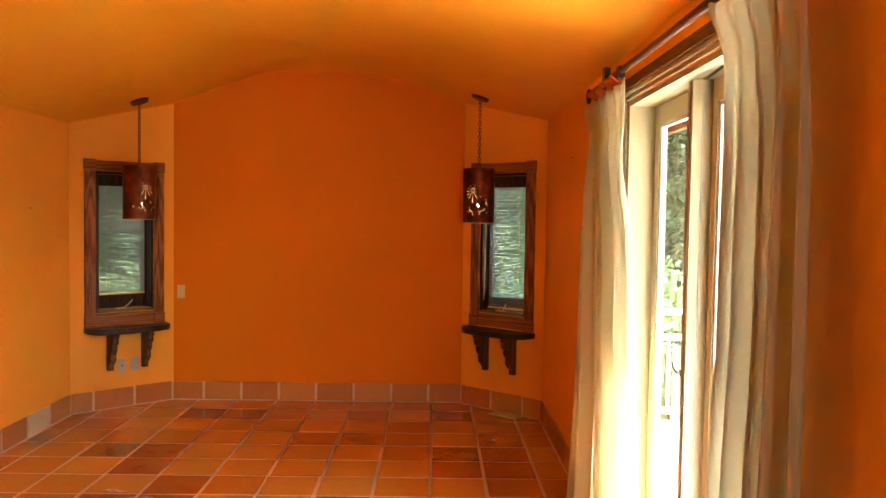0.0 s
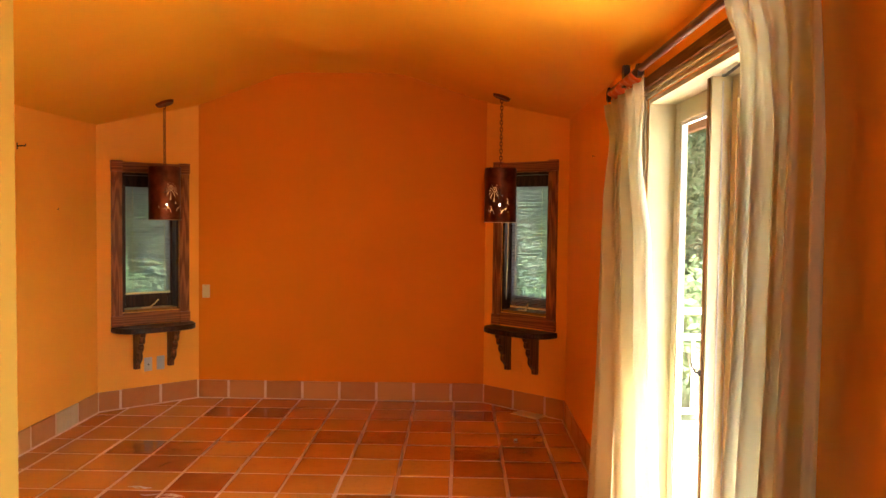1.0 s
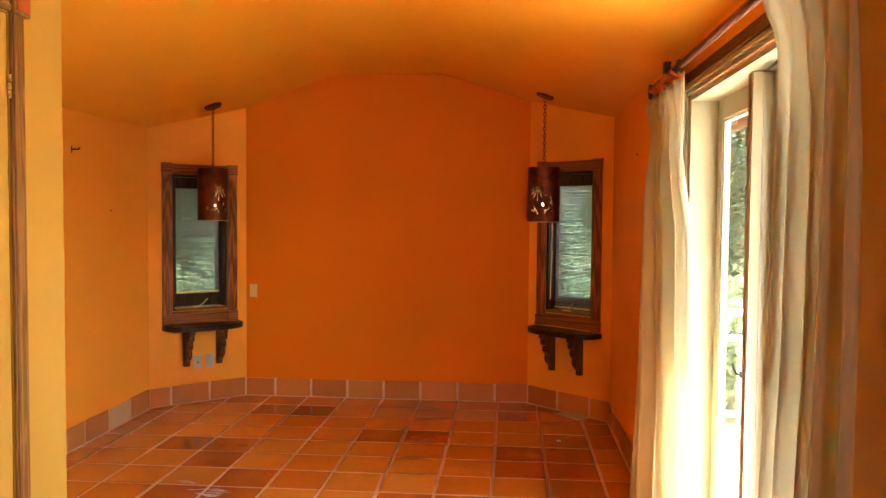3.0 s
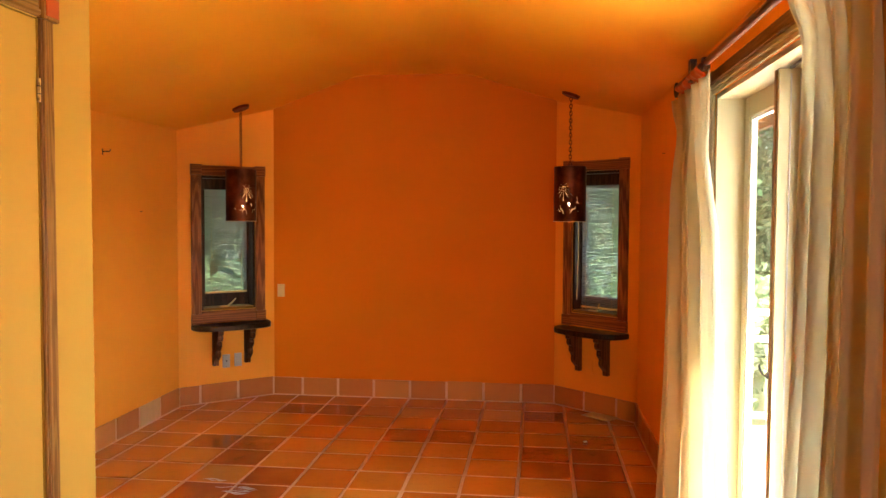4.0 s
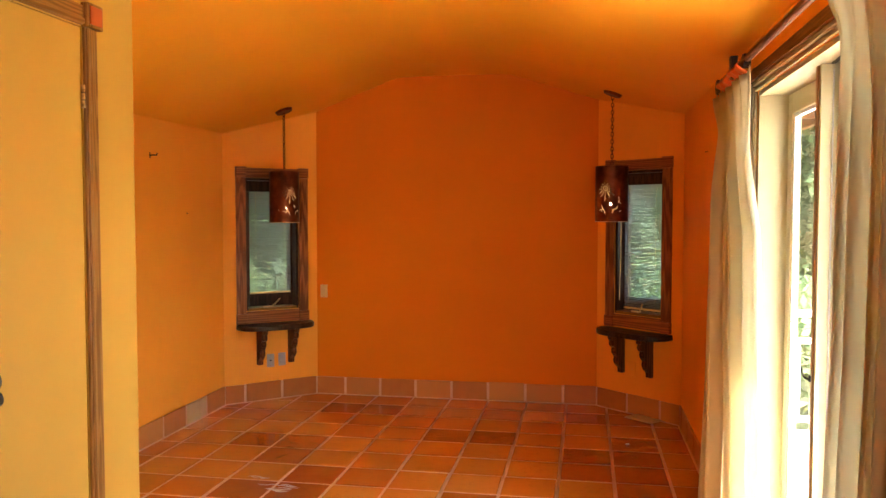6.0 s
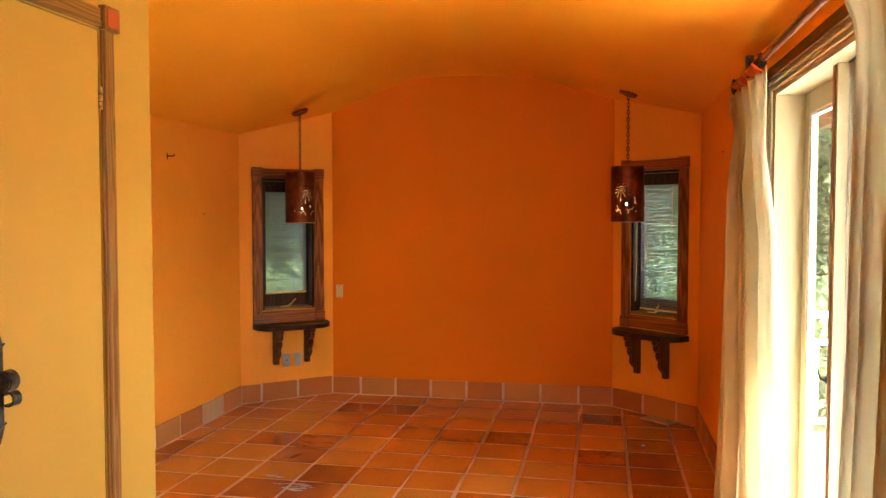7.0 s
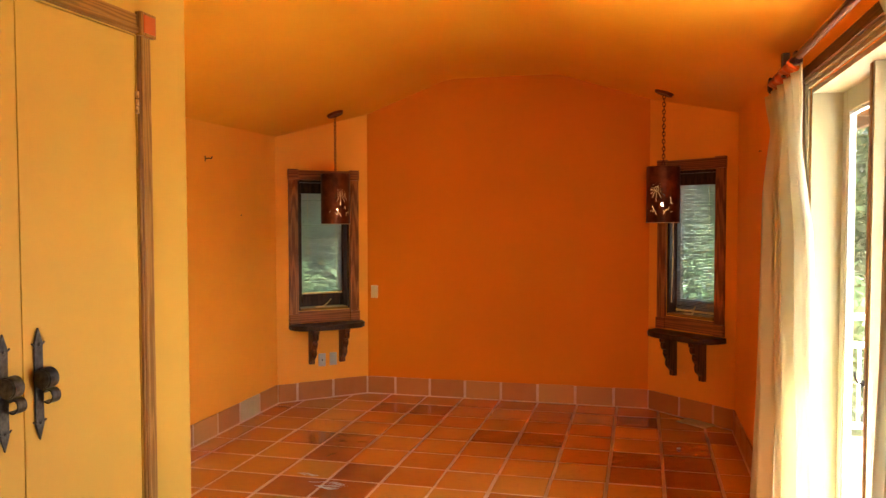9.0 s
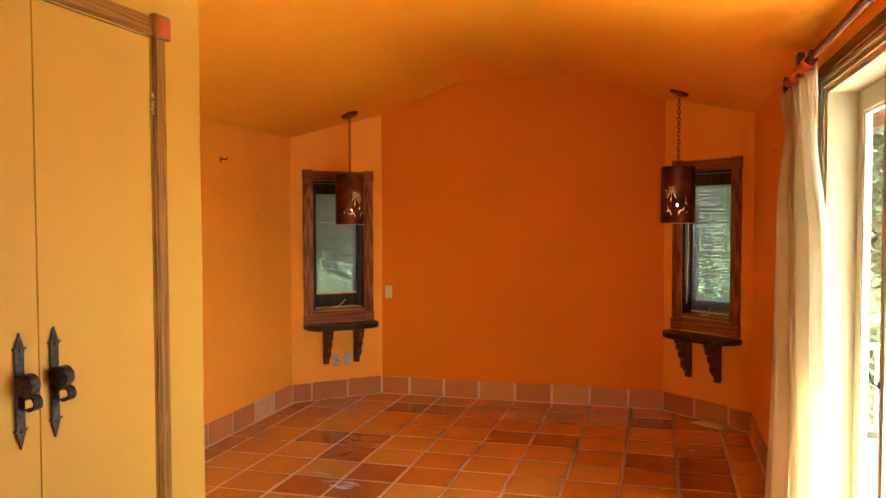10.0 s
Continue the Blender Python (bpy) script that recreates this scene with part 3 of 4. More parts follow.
def pendant(m, label, drop=0.0):
    lamp = thing("pendant_lamp", label, "lamp", m, "pendant lamps")
    R, H, zt = 0.118, 0.400, -0.492 - drop
    slope = math.copysign(math.degrees(math.atan(SLOPE_L)), -m.translation.x - 0.91)
    c = part("canopy", tube(bmesh.new(), (0, 0, 0.008), (0, 0, -0.018), 0.074, 0.062, 28), RUST, lamp, "dark rusted ceiling canopy")
    c.rotation_euler = (Matrix.Rotation(-m.to_euler().z, 3, "Z") @ Matrix.Rotation(radians(-slope), 3, "Y")).to_euler()
    bm = bmesh.new()
    n = 17 if drop < 0.02 else 19
    for i in range(n):
        z = -0.035 + (zt + 0.060) * i / (n - 1)
        pts = [(0.0095 * math.cos(a), 0, 0.0185 * math.sin(a)) for a in (2 * math.pi * k / 12 for k in range(13))]
        rot = Matrix.Rotation(radians(90 * (i % 2) + 20), 3, "Z")
        wire(bm, [rot @ Vector(p) + Vector((0, 0, z)) for p in pts], 0.0028, 6)
    part("chain", bm, RUST, lamp, "thin dark chain")
    # shade: a tin cylinder with the pattern cut out of it
    nu, nv = 216, 132
    bm = bmesh.new()
    grid = [[bm.verts.new((R * math.sin(2 * math.pi * i / nu), -R * math.cos(2 * math.pi * i / nu), zt - H * j / nv)) for i in range(nu)] for j in range(nv + 1)]
    period = math.pi * R
    for j in range(nv):
        for i in range(nu):
            u = ((i + 0.5) / nu * 2 * math.pi * R + period / 2) % period - period / 2
            v = -H * (j + 0.5) / nv + 0.160
            if not shade_hole(u, v):
                bm.faces.new((grid[j][i], grid[j][(i + 1) % nu], grid[j + 1][(i + 1) % nu], grid[j + 1][i]))
    sh = part("shade", bm, RUST, lamp, "rusted tin cylinder shade with cut-out sun motif", True)
    sh.data.materials.append(LINING)
    sol = sh.modifiers.new("wall", "SOLIDIFY")
    sol.thickness, sol.material_offset = 0.0018, 1
    part("shade_top", tube(bmesh.new(), (0, 0, zt + 0.004), (0, 0, zt - 0.002), R - 0.001, n=48), RUST, lamp)
    # the bulb's light on the lower edge is put into this ring's pale colour
    bm = bmesh.new()
    wire(bm, [(R * math.cos(q), R * math.sin(q), zt - H) for q in (2 * math.pi * k / 48 for k in range(49))], 0.0028, 6)
    part("rim", bm, LINING, lamp, "lower rim coloured pale for its lit edge")
    part("socket", tube(bmesh.new(), (0, 0, zt - 0.235), (0, 0, zt - 0.002), 0.016), IRON, lamp)
    part("bulb", ball(bmesh.new(), (0, 0, zt - 0.268), 0.024, 1, 1, 1.5), BULB, lamp, "lit warm bulb", True)
    return lamp


pendant(pose(-2.203, 5.51, ceil_z(-2.203), 0, 0, 43), "rusted tin pendant lamp with cut-out sun hanging by the window")
pendant(pose(0.360, 5.42, ceil_z(0.360), 0, 0, -24), "rusted tin pendant lamp with cut-out sun hanging by the window", 0.045)


# ---- closet doors ----
def iron_handle(parent, y):
    """Wrought iron pull: pointed back plate, rolled grip and a small curled tail."""
    h = part("handle", prism(bmesh.new(), [(-0.015, -0.115), (0, -0.155), (0.015, -0.115), (0.015, 0.115), (0, 0.155), (-0.015, 0.115)], 0.006, "x", 0.0), IRON, parent, "black wrought iron handle")
    h.location = (XC + 0.001, y, 1.082)
    bm = bmesh.new()
    tube(bm, (0.030, -0.022, 0.018), (0.030, 0.018, 0.018), 0.029, n=28)
    bmesh.ops.bevel(bm, geom=[e for e in bm.edges if abs(e.verts[0].co.y - e.verts[1].co.y) < 1e-5], offset=0.004, segments=2, affect="EDGES")
    part("rolled_grip", bm, IRON, h, smooth=False)
    bm = bmesh.new()
    arc = [(0.028 + 0.019 * math.cos(a), 0.002, -0.034 + 0.021 * math.sin(a)) for a in (radians(d) for d in range(150, -131, -20))]
    for p, q in zip(arc, arc[1:]):
        a, b = Vector(p), Vector(q)
        v = [bm.verts.new(c) for c in (a, b, b + Vector((0, 0.032, 0)), a + Vector((0, 0.032, 0)))]
        bm.faces.new(v)
    bmesh.ops.remove_doubles(bm, verts=bm.verts, dist=1e-4)
    bmesh.ops.solidify(bm, geom=bm.faces, thickness=0.004)
    part("curled_tail", bm, IRON, h)
    for z in (-0.108, 0.108):
        part("barb", wire(bmesh.new(), [(0.004, -0.024, z + 0.006), (0.004, -0.016, z), (0.004, 0.016, z), (0.004, 0.024, z + 0.006)], 0.0028, 6), IRON, h)
        part("rivet", ball(bmesh.new(), (0.006, 0, z), 0.005, seg=8), IRON, h)
    return h


ymid = (CD_Y0 + CD_Y1) / 2
for a, b, hy, hinge_y, lab in ((ymid + 0.002, CD_Y1 - 0.004, ymid + 0.050, CD_Y1, "plain yellow closet door with black iron handle"), (CD_Y0 + 0.004, ymid - 0.002, ymid - 0.0755, CD_Y0, "plain yellow closet door with black iron handle")):
    d = thing("closet_door", lab, "door", None, "closet doors")
    part("leaf", boxed(XC - 0.038, XC - 0.001, a, b, 0.012, CD_H - 0.004, bevel=0.0015), DOORPAINT, d)
    iron_handle(d, hy)
    for z in (0.25, 1.915):
        hg = part("hinge", tube(bmesh.new(), (XC + 0.006, hinge_y - 0.004 if hinge_y == CD_Y1 else hinge_y + 0.004, z - 0.036), (XC + 0.006, hinge_y - 0.004 if hinge_y == CD_Y1 else hinge_y + 0.004, z + 0.036), 0.006, n=12), BRASS, d, "aged brass hinge")
        for k in (-0.012, 0.012):
            part("knuckle_ring", tube(bmesh.new(), (XC + 0.006, hinge_y - 0.004 if hinge_y == CD_Y1 else hinge_y + 0.004, z + k - 0.001), (XC + 0.006, hinge_y - 0.004 if hinge_y == CD_Y1 else hinge_y + 0.004, z + k + 0.001), 0.0068, n=12), IRON, hg)

cas = thing("closet_casing", "brown oak door casing with terracotta corner blocks", "door casing", None, "", "structure")
for y0, y1 in ((CD_Y1 + 0.002, CD_Y1 + 0.066), (CD_Y0 - 0.066, CD_Y0 - 0.002)):
    part("side_casing", boxed(XC + 0.001, XC + 0.012, y0, y1, 0.0, CD_H, bevel=0.003), OAK, cas)
    part("casing_bead", boxed(XC + 0.010, XC + 0.018, y0 + 0.004, y0 + 0.020, 0.0, CD_H, bevel=0.003), OAK, cas)
    blk = part("corner_block", boxed(XC + 0.001, XC + 0.028, y0 - 0.006, y1 + 0.010, CD_H - 0.002, CD_H + 0.076, bevel=0.003), OAK, cas)
    part("inlay", boxed(XC + 0.027, XC + 0.031, y0 + 0.004, y1 + 0.001, CD_H + 0.008, CD_H + 0.066, bevel=0.001), TERRACOTTA, blk, "terracotta square inlay")
part("head_casing", boxed(XC + 0.001, XC + 0.012, CD_Y0 - 0.004, CD_Y1 - 0.004, CD_H + 0.002, CD_H + 0.066, bevel=0.004), OAK_Y, cas)
part("head_bead", boxed(XC + 0.010, XC + 0.018, CD_Y0 - 0.004, CD_Y1 - 0.004, CD_H + 0.006, CD_H + 0.024, bevel=0.003), OAK_Y, cas)
part("closet_back", boxed(XC - 0.6, XC - 0.58, CD_Y0 - 0.3, CD_Y1 + 0.2, 0, 2.3), WALL, cas)


# ---- patio door ----
pd = thing("patio_door", "cream framed sliding glass patio door, far panel closed", "door", None, "", "structure")
X0, X1 = XR + 0.002, XR + 0.158
for y0, y1 in ((DOOR_Y1 - 0.018, DOOR_Y1 - 0.001), (DOOR_Y0 + 0.001, DOOR_Y0 + 0.018)):
    part("jamb", boxed(X0, X1, y0, y1, 0.0, DOOR_H - 0.002), CREAM, pd)
part("head_jamb", boxed(X0, X1, DOOR_Y0 + 0.019, DOOR_Y1 - 0.019, DOOR_H - 0.02, DOOR_H - 0.001), CREAM, pd)
part("threshold", boxed(X0, X1 + 0.04, DOOR_Y0 + 0.019, DOOR_Y1 - 0.019, -0.02, 0.022, bevel=0.004), GREYPLATE, pd, "grey metal threshold")
for x in (0.955, 0.995):
    part("track", boxed(x - 0.003, x + 0.003, DOOR_Y0 + 0.02, DOOR_Y1 - 0.02, 0.02, 0.032), GREYPLATE, pd)


def door_panel(x, y0, y1, stile_far, label):
    p = part("sash", boxed(x, x + 0.036, y1 - stile_far, y1, 0.034, DOOR_H - 0.022, bevel=0.003), CREAM, pd, label)
    part("stile", boxed(x, x + 0.036, y0, y0 + 0.07, 0.034, DOOR_H - 0.022, bevel=0.003), CREAM, p)
    part("top_rail", boxed(x, x + 0.036, y0 + 0.071, y1 - stile_far - 0.001, DOOR_H - 0.105, DOOR_H - 0.022, bevel=0.003), CREAM, p)
    part("bottom_rail", boxed(x, x + 0.036, y0 + 0.071, y1 - stile_far - 0.001, 0.034, 0.14, bevel=0.003), CREAM, p)
    for a, b, c, d in ((y0 + 0.071, y0 + 0.083, 0.141, DOOR_H - 0.106), (y1 - stile_far - 0.013, y1 - stile_far - 0.001, 0.141, DOOR_H - 0.106)):
        part("glazing_bead", boxed(x + 0.008, x + 0.028, a, b, c, d), RAIL, p)
    for c, d in ((0.141, 0.153), (DOOR_H - 0.118, DOOR_H - 0.106)):
        part("glazing_bead", boxed(x + 0.008, x + 0.028, y0 + 0.084, y1 - stile_far - 0.014, c, d), RAIL, p)
    g = part("pane", boxed(x + 0.016, x + 0.020, y0 + 0.078, y1 - stile_far - 0.008, 0.147, DOOR_H - 0.112), GLASS, p, "clear glass pane")
    g.visible_shadow = False
    return p


door_panel(0.985, 2.262, DOOR_Y1 - 0.02, 0.062, "fixed cream glass door panel")
door_panel(0.985, DOOR_Y0 + 0.02, 2.221, 0.05, "cream glass door leaf behind the curtain")
post = part("mullion", boxed(0.916, 1.026, 2.226, 2.256, 0.024, DOOR_H - 0.022, bevel=0.003), CREAM, pd, "deep cream mullion post")
for xx in (0.955, 0.985, 1.0):
    part("mullion_groove", boxed(xx - 0.002, xx + 0.002, 2.2225, 2.2265, 0.05, DOOR_H - 0.04), GREYPLATE, post)
part("edge_strip", boxed(0.910, 0.9165, 2.236, 2.258, 0.03, DOOR_H - 0.026, bevel=0.002), OAK, post, "brown weather strip along the edge")
lever = part("door_lever", boxed(0.901, 0.9095, 2.238, 2.252, 0.99, 1.012, bevel=0.003), IRON, pd, "small dark latch lever")
part("lever_arm", wire(bmesh.new(), [(0.902, 2.240, 1.0), (0.893, 2.258, 1.002), (0.890, 2.28, 1.016), (0.892, 2.295, 1.028)], 0.0035), IRON, lever)
part("latch_arm", wire(bmesh.new(), [(0.93, 1.98, DOOR_H - 0.024), (0.925, 2.05, DOOR_H - 0.034), (0.93, 2.12, DOOR_H - 0.036), (0.94, 2.18, DOOR_H - 0.028)], 0.005), IRON, pd)

pc = thing("patio_casing", "brown oak casing with cream inner moulding over the door", "door casing", None, "", "structure")
ZC = DOOR_H
for k, (z0, z1, dx, mat) in enumerate(((ZC + 0.052, ZC + 0.092, 0.022, LINTEL), (ZC + 0.042, ZC + 0.051, 0.027, LINTEL), (ZC + 0.022, ZC + 0.041, 0.018, CREAM), (ZC + 0.001, ZC + 0.021, 0.011, CREAM))):
    e = z1 - ZC
    part("head_board", boxed(XR - dx, XR - 0.001, DOOR_Y0 - e, DOOR_Y1 + e, z0, z1, bevel=0.004), mat, pc)
    for s, yy in ((1, DOOR_Y1), (-1, DOOR_Y0)):
        a, b = sorted((yy + s * (z0 - ZC), yy + s * (z1 - ZC)))
        part("side_board", boxed(XR - dx, XR - 0.001, a, b, 0.0, z0 - 0.001, bevel=0.004), REDOAK if mat is LINTEL else CREAM, pc)


# ---- curtains and rod ----
ROD_X, ROD_Z = 0.775, 2.137
rod = thing("curtain_rod", "dark wooden curtain rod with iron scroll end", "curtain rod")
part("pole", tube(bmesh.new(), (ROD_X, 0.78, ROD_Z), (ROD_X, 3.33, ROD_Z), 0.0145, n=24), RODWOOD, rod, "", True)
for y in (0.9, 3.02):
    br = part("bracket", boxed(ROD_X - 0.012, XR - 0.004, y - 0.012, y + 0.012, ROD_Z - 0.03, ROD_Z - 0.016, bevel=0.003), IRON, rod)
    part("bracket_plate", boxed(XR - 0.008, XR - 0.001, y - 0.02, y + 0.02, ROD_Z - 0.06, ROD_Z + 0.02, bevel=0.002), IRON, br)
sc = [(ROD_X, 3.33 + 0.03 + (0.034 - a * 0.0042) * math.sin(a), ROD_Z - 0.01 + (0.034 - a * 0.0042) * math.cos(a)) for a in (k * 0.35 for k in range(20))]
part("scroll_end", wire(bmesh.new(), sc, 0.009), IRON, rod, "curled iron scroll")
for y, h in ((2.70, 0.022), (2.97, 0.066)):
    part("finial_peg", prism(bmesh.new(), [(y - 0.022, ROD_Z - 0.03), (y + 0.022, ROD_Z - 0.03), (y + 0.030, ROD_Z + h - 0.01), (y + 0.016, ROD_Z + h), (y - 0.024, ROD_Z + h - 0.004)], 0.026, "x", ROD_X - 0.013), DARKWOOD, rod, "dark wooden peg on the rod")


def along(table, z):
    """A value that follows the height z through (height, value) pairs, highest first."""
    if z >= table[0][0]:
        return table[0][1]
    for (za, va), (zb, vb) in zip(table, table[1:]):
        if z >= zb:
            k = (z - zb) / (za - zb)
            k = k * k * (3 - 2 * k)
            return vb + (va - vb) * k
    return table[-1][1]


def curtain(label, low, high, x_top, x_bot, tuck, lean, z_top, folds, deep, seed):
    """A hanging curtain along the wall: pinched pleats above that open into uneven folds; low and high: where its two edges hang."""
    rnd = random.Random(seed)
    n, rows, z_bot = folds * 26, 60, 0.012
    cuts = [0.0]
    for _ in range(folds):
        cuts.append(cuts[-1] + rnd.uniform(0.6, 1.4))
    cuts = [c / cuts[-1] for c in cuts]
    amp = [rnd.uniform(0.45, 1.3) for _ in range(folds + 1)]
    drift = [rnd.uniform(-0.9, 0.9) for _ in range(folds + 1)]
    bm = bmesh.new()
    grid = []
    for j in range(rows + 1):
        t = j / rows
        z = z_top + (z_bot - z_top) * t
        ylo, yhi = along(low, z), along(high, z)
        opened = min(1.0, t / 0.22) ** 0.8
        line = []
        for i in range(n + 1):
            s = i / n
            k = min(folds - 1, max(q for q in range(folds) if cuts[q] <= s + 1e-9))
            f = (s - cuts[k]) / (cuts[k + 1] - cuts[k])
            am = amp[k] * (1 - f) + amp[k + 1] * f
            dr = drift[k] * (1 - f) + drift[k + 1] * f
            wave = math.sin(2 * math.pi * f + dr * (t - 0.3)) * am + 0.22 * math.sin(4 * math.pi * f + 3 * dr + 1.5 * t)
            pleat = (0.9 * math.exp(-((f - 0.5) / 0.10) ** 2) - 0.3) * (1 - opened)
            x = x_top * (1 - t) + x_bot * t - (wave * opened + pleat) * deep * (0.8 + 0.35 * t)
            x += (tuck * (1 - s) - lean * s) * min(1.0, t / 0.3) + 0.008 * math.sin(3.1 * s + 4 * t + seed) * t
            y = ylo + (yhi - ylo) * s + 0.010 * math.cos(2 * math.pi * f + dr) * opened
            top_dip = (0.014 * math.cos(2 * math.pi * f) - 0.006) * max(0.0, 1 - t * 9)
            line.append(bm.verts.new((x, y, z + top_dip)))
        grid.append(line)
    for a, b in zip(grid, grid[1:]):
        for i in range(n):
            bm.faces.new((a[i], a[i + 1], b[i + 1], b[i]))
    c = thing("curtain", label, "curtain", None, "patio door curtains")
    cl = part("cloth", bm, CLOTH, c, "", True)
    cl.modifiers.new("weave", "SOLIDIFY").thickness = 0.0022
    return c


far_c = curtain("cream cloth curtain gathered at the rod's scroll end", [(2.09, 2.66), (1.75, 2.80), (1.1, 2.70), (0.6, 2.56), (0.0, 2.42)],
                [(2.09, 3.44), (1.88, 3.25), (1.5, 3.21), (0.95, 3.25), (0.0, 3.36)], 0.772, 0.772, 0.080, 0.040, 2.10, 5, 0.042, 3)
near_c = curtain("cream cloth curtain drawn half over the sliding panel", [(2.12, 1.10), (1.65, 1.03), (1.2, 1.02), (0.0, 1.0)],
                 [(2.14, 1.67), (1.93, 1.53), (1.65, 1.49), (1.3, 1.495), (0.8, 1.55), (0.0, 1.63)], 0.772, 0.765, 0.0, 0.0, 2.145, 5, 0.026, 8)

# terracotta cloth band between the rod and the far curtain
bm = bmesh.new()
g = []
for j in range(9):
    t = j / 8
    g.append([bm.verts.new((ROD_X + 0.012 - 0.040 * math.sin(math.pi * min(1.0, t * 1.25)) - 0.010 * math.sin(s * 34) * t, 2.74 + 0.50 * s, ROD_Z + 0.020 - 0.016 * s - (0.068 + 0.012 * math.sin(s * 11)) * t)) for s in (i / 40 for i in range(41))])
for a, b in zip(g, g[1:]):
    for i in range(40):
        bm.faces.new((a[i], a[i + 1], b[i + 1], b[i]))
band = part("heading_band", bm, TERRACOTTA, far_c, "terracotta coloured gathered heading", True)
band.modifiers.new("weave", "SOLIDIFY").thickness = 0.002


# ---- outside ----
structure(part("ground", boxed(-400, 400, -400, 400, -0.9, -0.4), GRASS), "rough grass reaching to the woods", "ground")
structure(part("deck", boxed(XR + 0.17, 4.4, -3.0, 5.72, -0.4, -0.06, bevel=0.01), CONCRETE), "pale sunlit concrete terrace outside the patio door", "terrace")
eave = thing("eave", "brown timber eave with rafters above the patio door", "eave", None, "", "structure")
part("soffit", boxed(XR + 0.17, 1.615, YN, YB, 2.235, 2.255), CORBEL, eave)
part("fascia", boxed(1.62, 1.66, YN, YB, 2.13, 2.27), CORBEL, eave)
for i in range(14):
    y = YN + 0.3 + i * 0.62
    part("rafter", boxed(XR + 0.17, 1.61, y - 0.022, y + 0.022, 2.16, 2.23), CORBEL, eave)


def railing(m, length):
    """White terrace railing along x of its own frame."""
    rl = thing("terrace_railing", "white painted terrace railing with thin balusters", "railing", m, "terrace railings")
    part("top_rail", boxed(0.0, length, -0.045, 0.045, 0.80, 0.84, bevel=0.005), RAIL, rl)
    part("middle_rail", boxed(0.0, length, -0.02, 0.02, 0.60, 0.64, bevel=0.004), RAIL, rl)
    part("bottom_rail", boxed(0.0, length, -0.02, 0.02, 0.02, 0.06, bevel=0.004), RAIL, rl)
    n = max(2, round(length / 1.2) + 1)
    for i in range(n):
        x = 0.05 + (length - 0.1) * i / (n - 1)
        part("post", boxed(x - 0.035, x + 0.035, -0.035, 0.035, -0.06, 0.88, bevel=0.006), RAIL, rl)
    for i in range(int(length / 0.16) - 1):
        x = 0.16 + i * 0.16
        part("baluster", boxed(x - 0.009, x + 0.009, -0.009, 0.009, 0.06, 0.60), RAIL, rl)
    return rl


railing(pose(1.08, 5.62, 0), 3.2)
railing(pose(4.3, -2.9, 0, 0, 0, 90), 8.4)


def leaves(bm, centre, spread, n, size, rnd):
    for _ in range(n):
        d = Vector((rnd.gauss(0, 1), rnd.gauss(0, 1), rnd.gauss(0, 1)))
        p = Vector(centre) + Vector((d.x * spread[0], d.y * spread[1], d.z * spread[2])) * 0.55
        a = Vector((rnd.uniform(-1, 1), rnd.uniform(-1, 1), rnd.uniform(-0.7, 0.7))).normalized()
        b = a.orthogonal().normalized()
        b = (b + a.cross(b) * rnd.uniform(-1, 1)).normalized()
        s = size * rnd.uniform(0.6, 1.4)
        vs = [bm.verts.new(p + a * s * u + b * s * v * 0.55) for u, v in ((-1, 0), (-0.2, -0.8), (1, 0), (-0.2, 0.8))]
        bm.faces.new(vs)


def tree(seed, height, spread, mat, label):
    rnd = random.Random(seed)
    t = thing("tree", label, "tree", None, "trees round the terrace")
    bm = bmesh.new()
    pts = [Vector((0.12 * rnd.uniform(-1, 1) * k, 0.12 * rnd.uniform(-1, 1) * k, height * k / 6)) for k in range(7)]
    for k, (a, b) in enumerate(zip(pts, pts[1:])):
        tube(bm, a, b, 0.16 * (1 - k / 7.5), 0.16 * (1 - (k + 1) / 7.5), 9)
    part("trunk", bm, BARK, t)
    cb = bmesh.new()
    for i in range(20):
        h = height * rnd.uniform(0.16, 0.98)
        k = min(5, int(h / height * 6))
        root = pts[k].lerp(pts[k + 1], h / height * 6 - k)
        a = rnd.uniform(0, 2 * math.pi)
        r = spread * (1.05 - 0.75 * h / height) * rnd.uniform(0.6, 1.1)
        tip = root + Vector((math.cos(a) * r, math.sin(a) * r, rnd.uniform(-0.1, 0.35) * r))
        part("limb", tube(bmesh.new(), root, tip, 0.035, 0.010, 6), BARK, t)
        leaves(cb, root.lerp(tip, 0.75), (r * 0.55, r * 0.55, r * 0.35 + 0.15), 260, 0.115, rnd)
    part("crown", cb, mat, t)
    return t


def shrub(seed, label):
    rnd = random.Random(seed)
    t = thing("shrub", label, "shrub", None, "shrubs along the railing")
    cb = bmesh.new()
    for i in range(9):
        a, r = rnd.uniform(0, 6.28), rnd.uniform(0.2, 0.55)
        tip = Vector((math.cos(a) * r, math.sin(a) * r, rnd.uniform(0.7, 1.25)))
        part("stem", tube(bmesh.new(), (0.1 * math.cos(a), 0.1 * math.sin(a), 0), tip, 0.016, 0.006, 6), BARK, t)
        leaves(cb, tip * 0.85, (0.34, 0.34, 0.4), 110, 0.06, rnd)
    part("foliage", cb, LEAF, t)
    return t


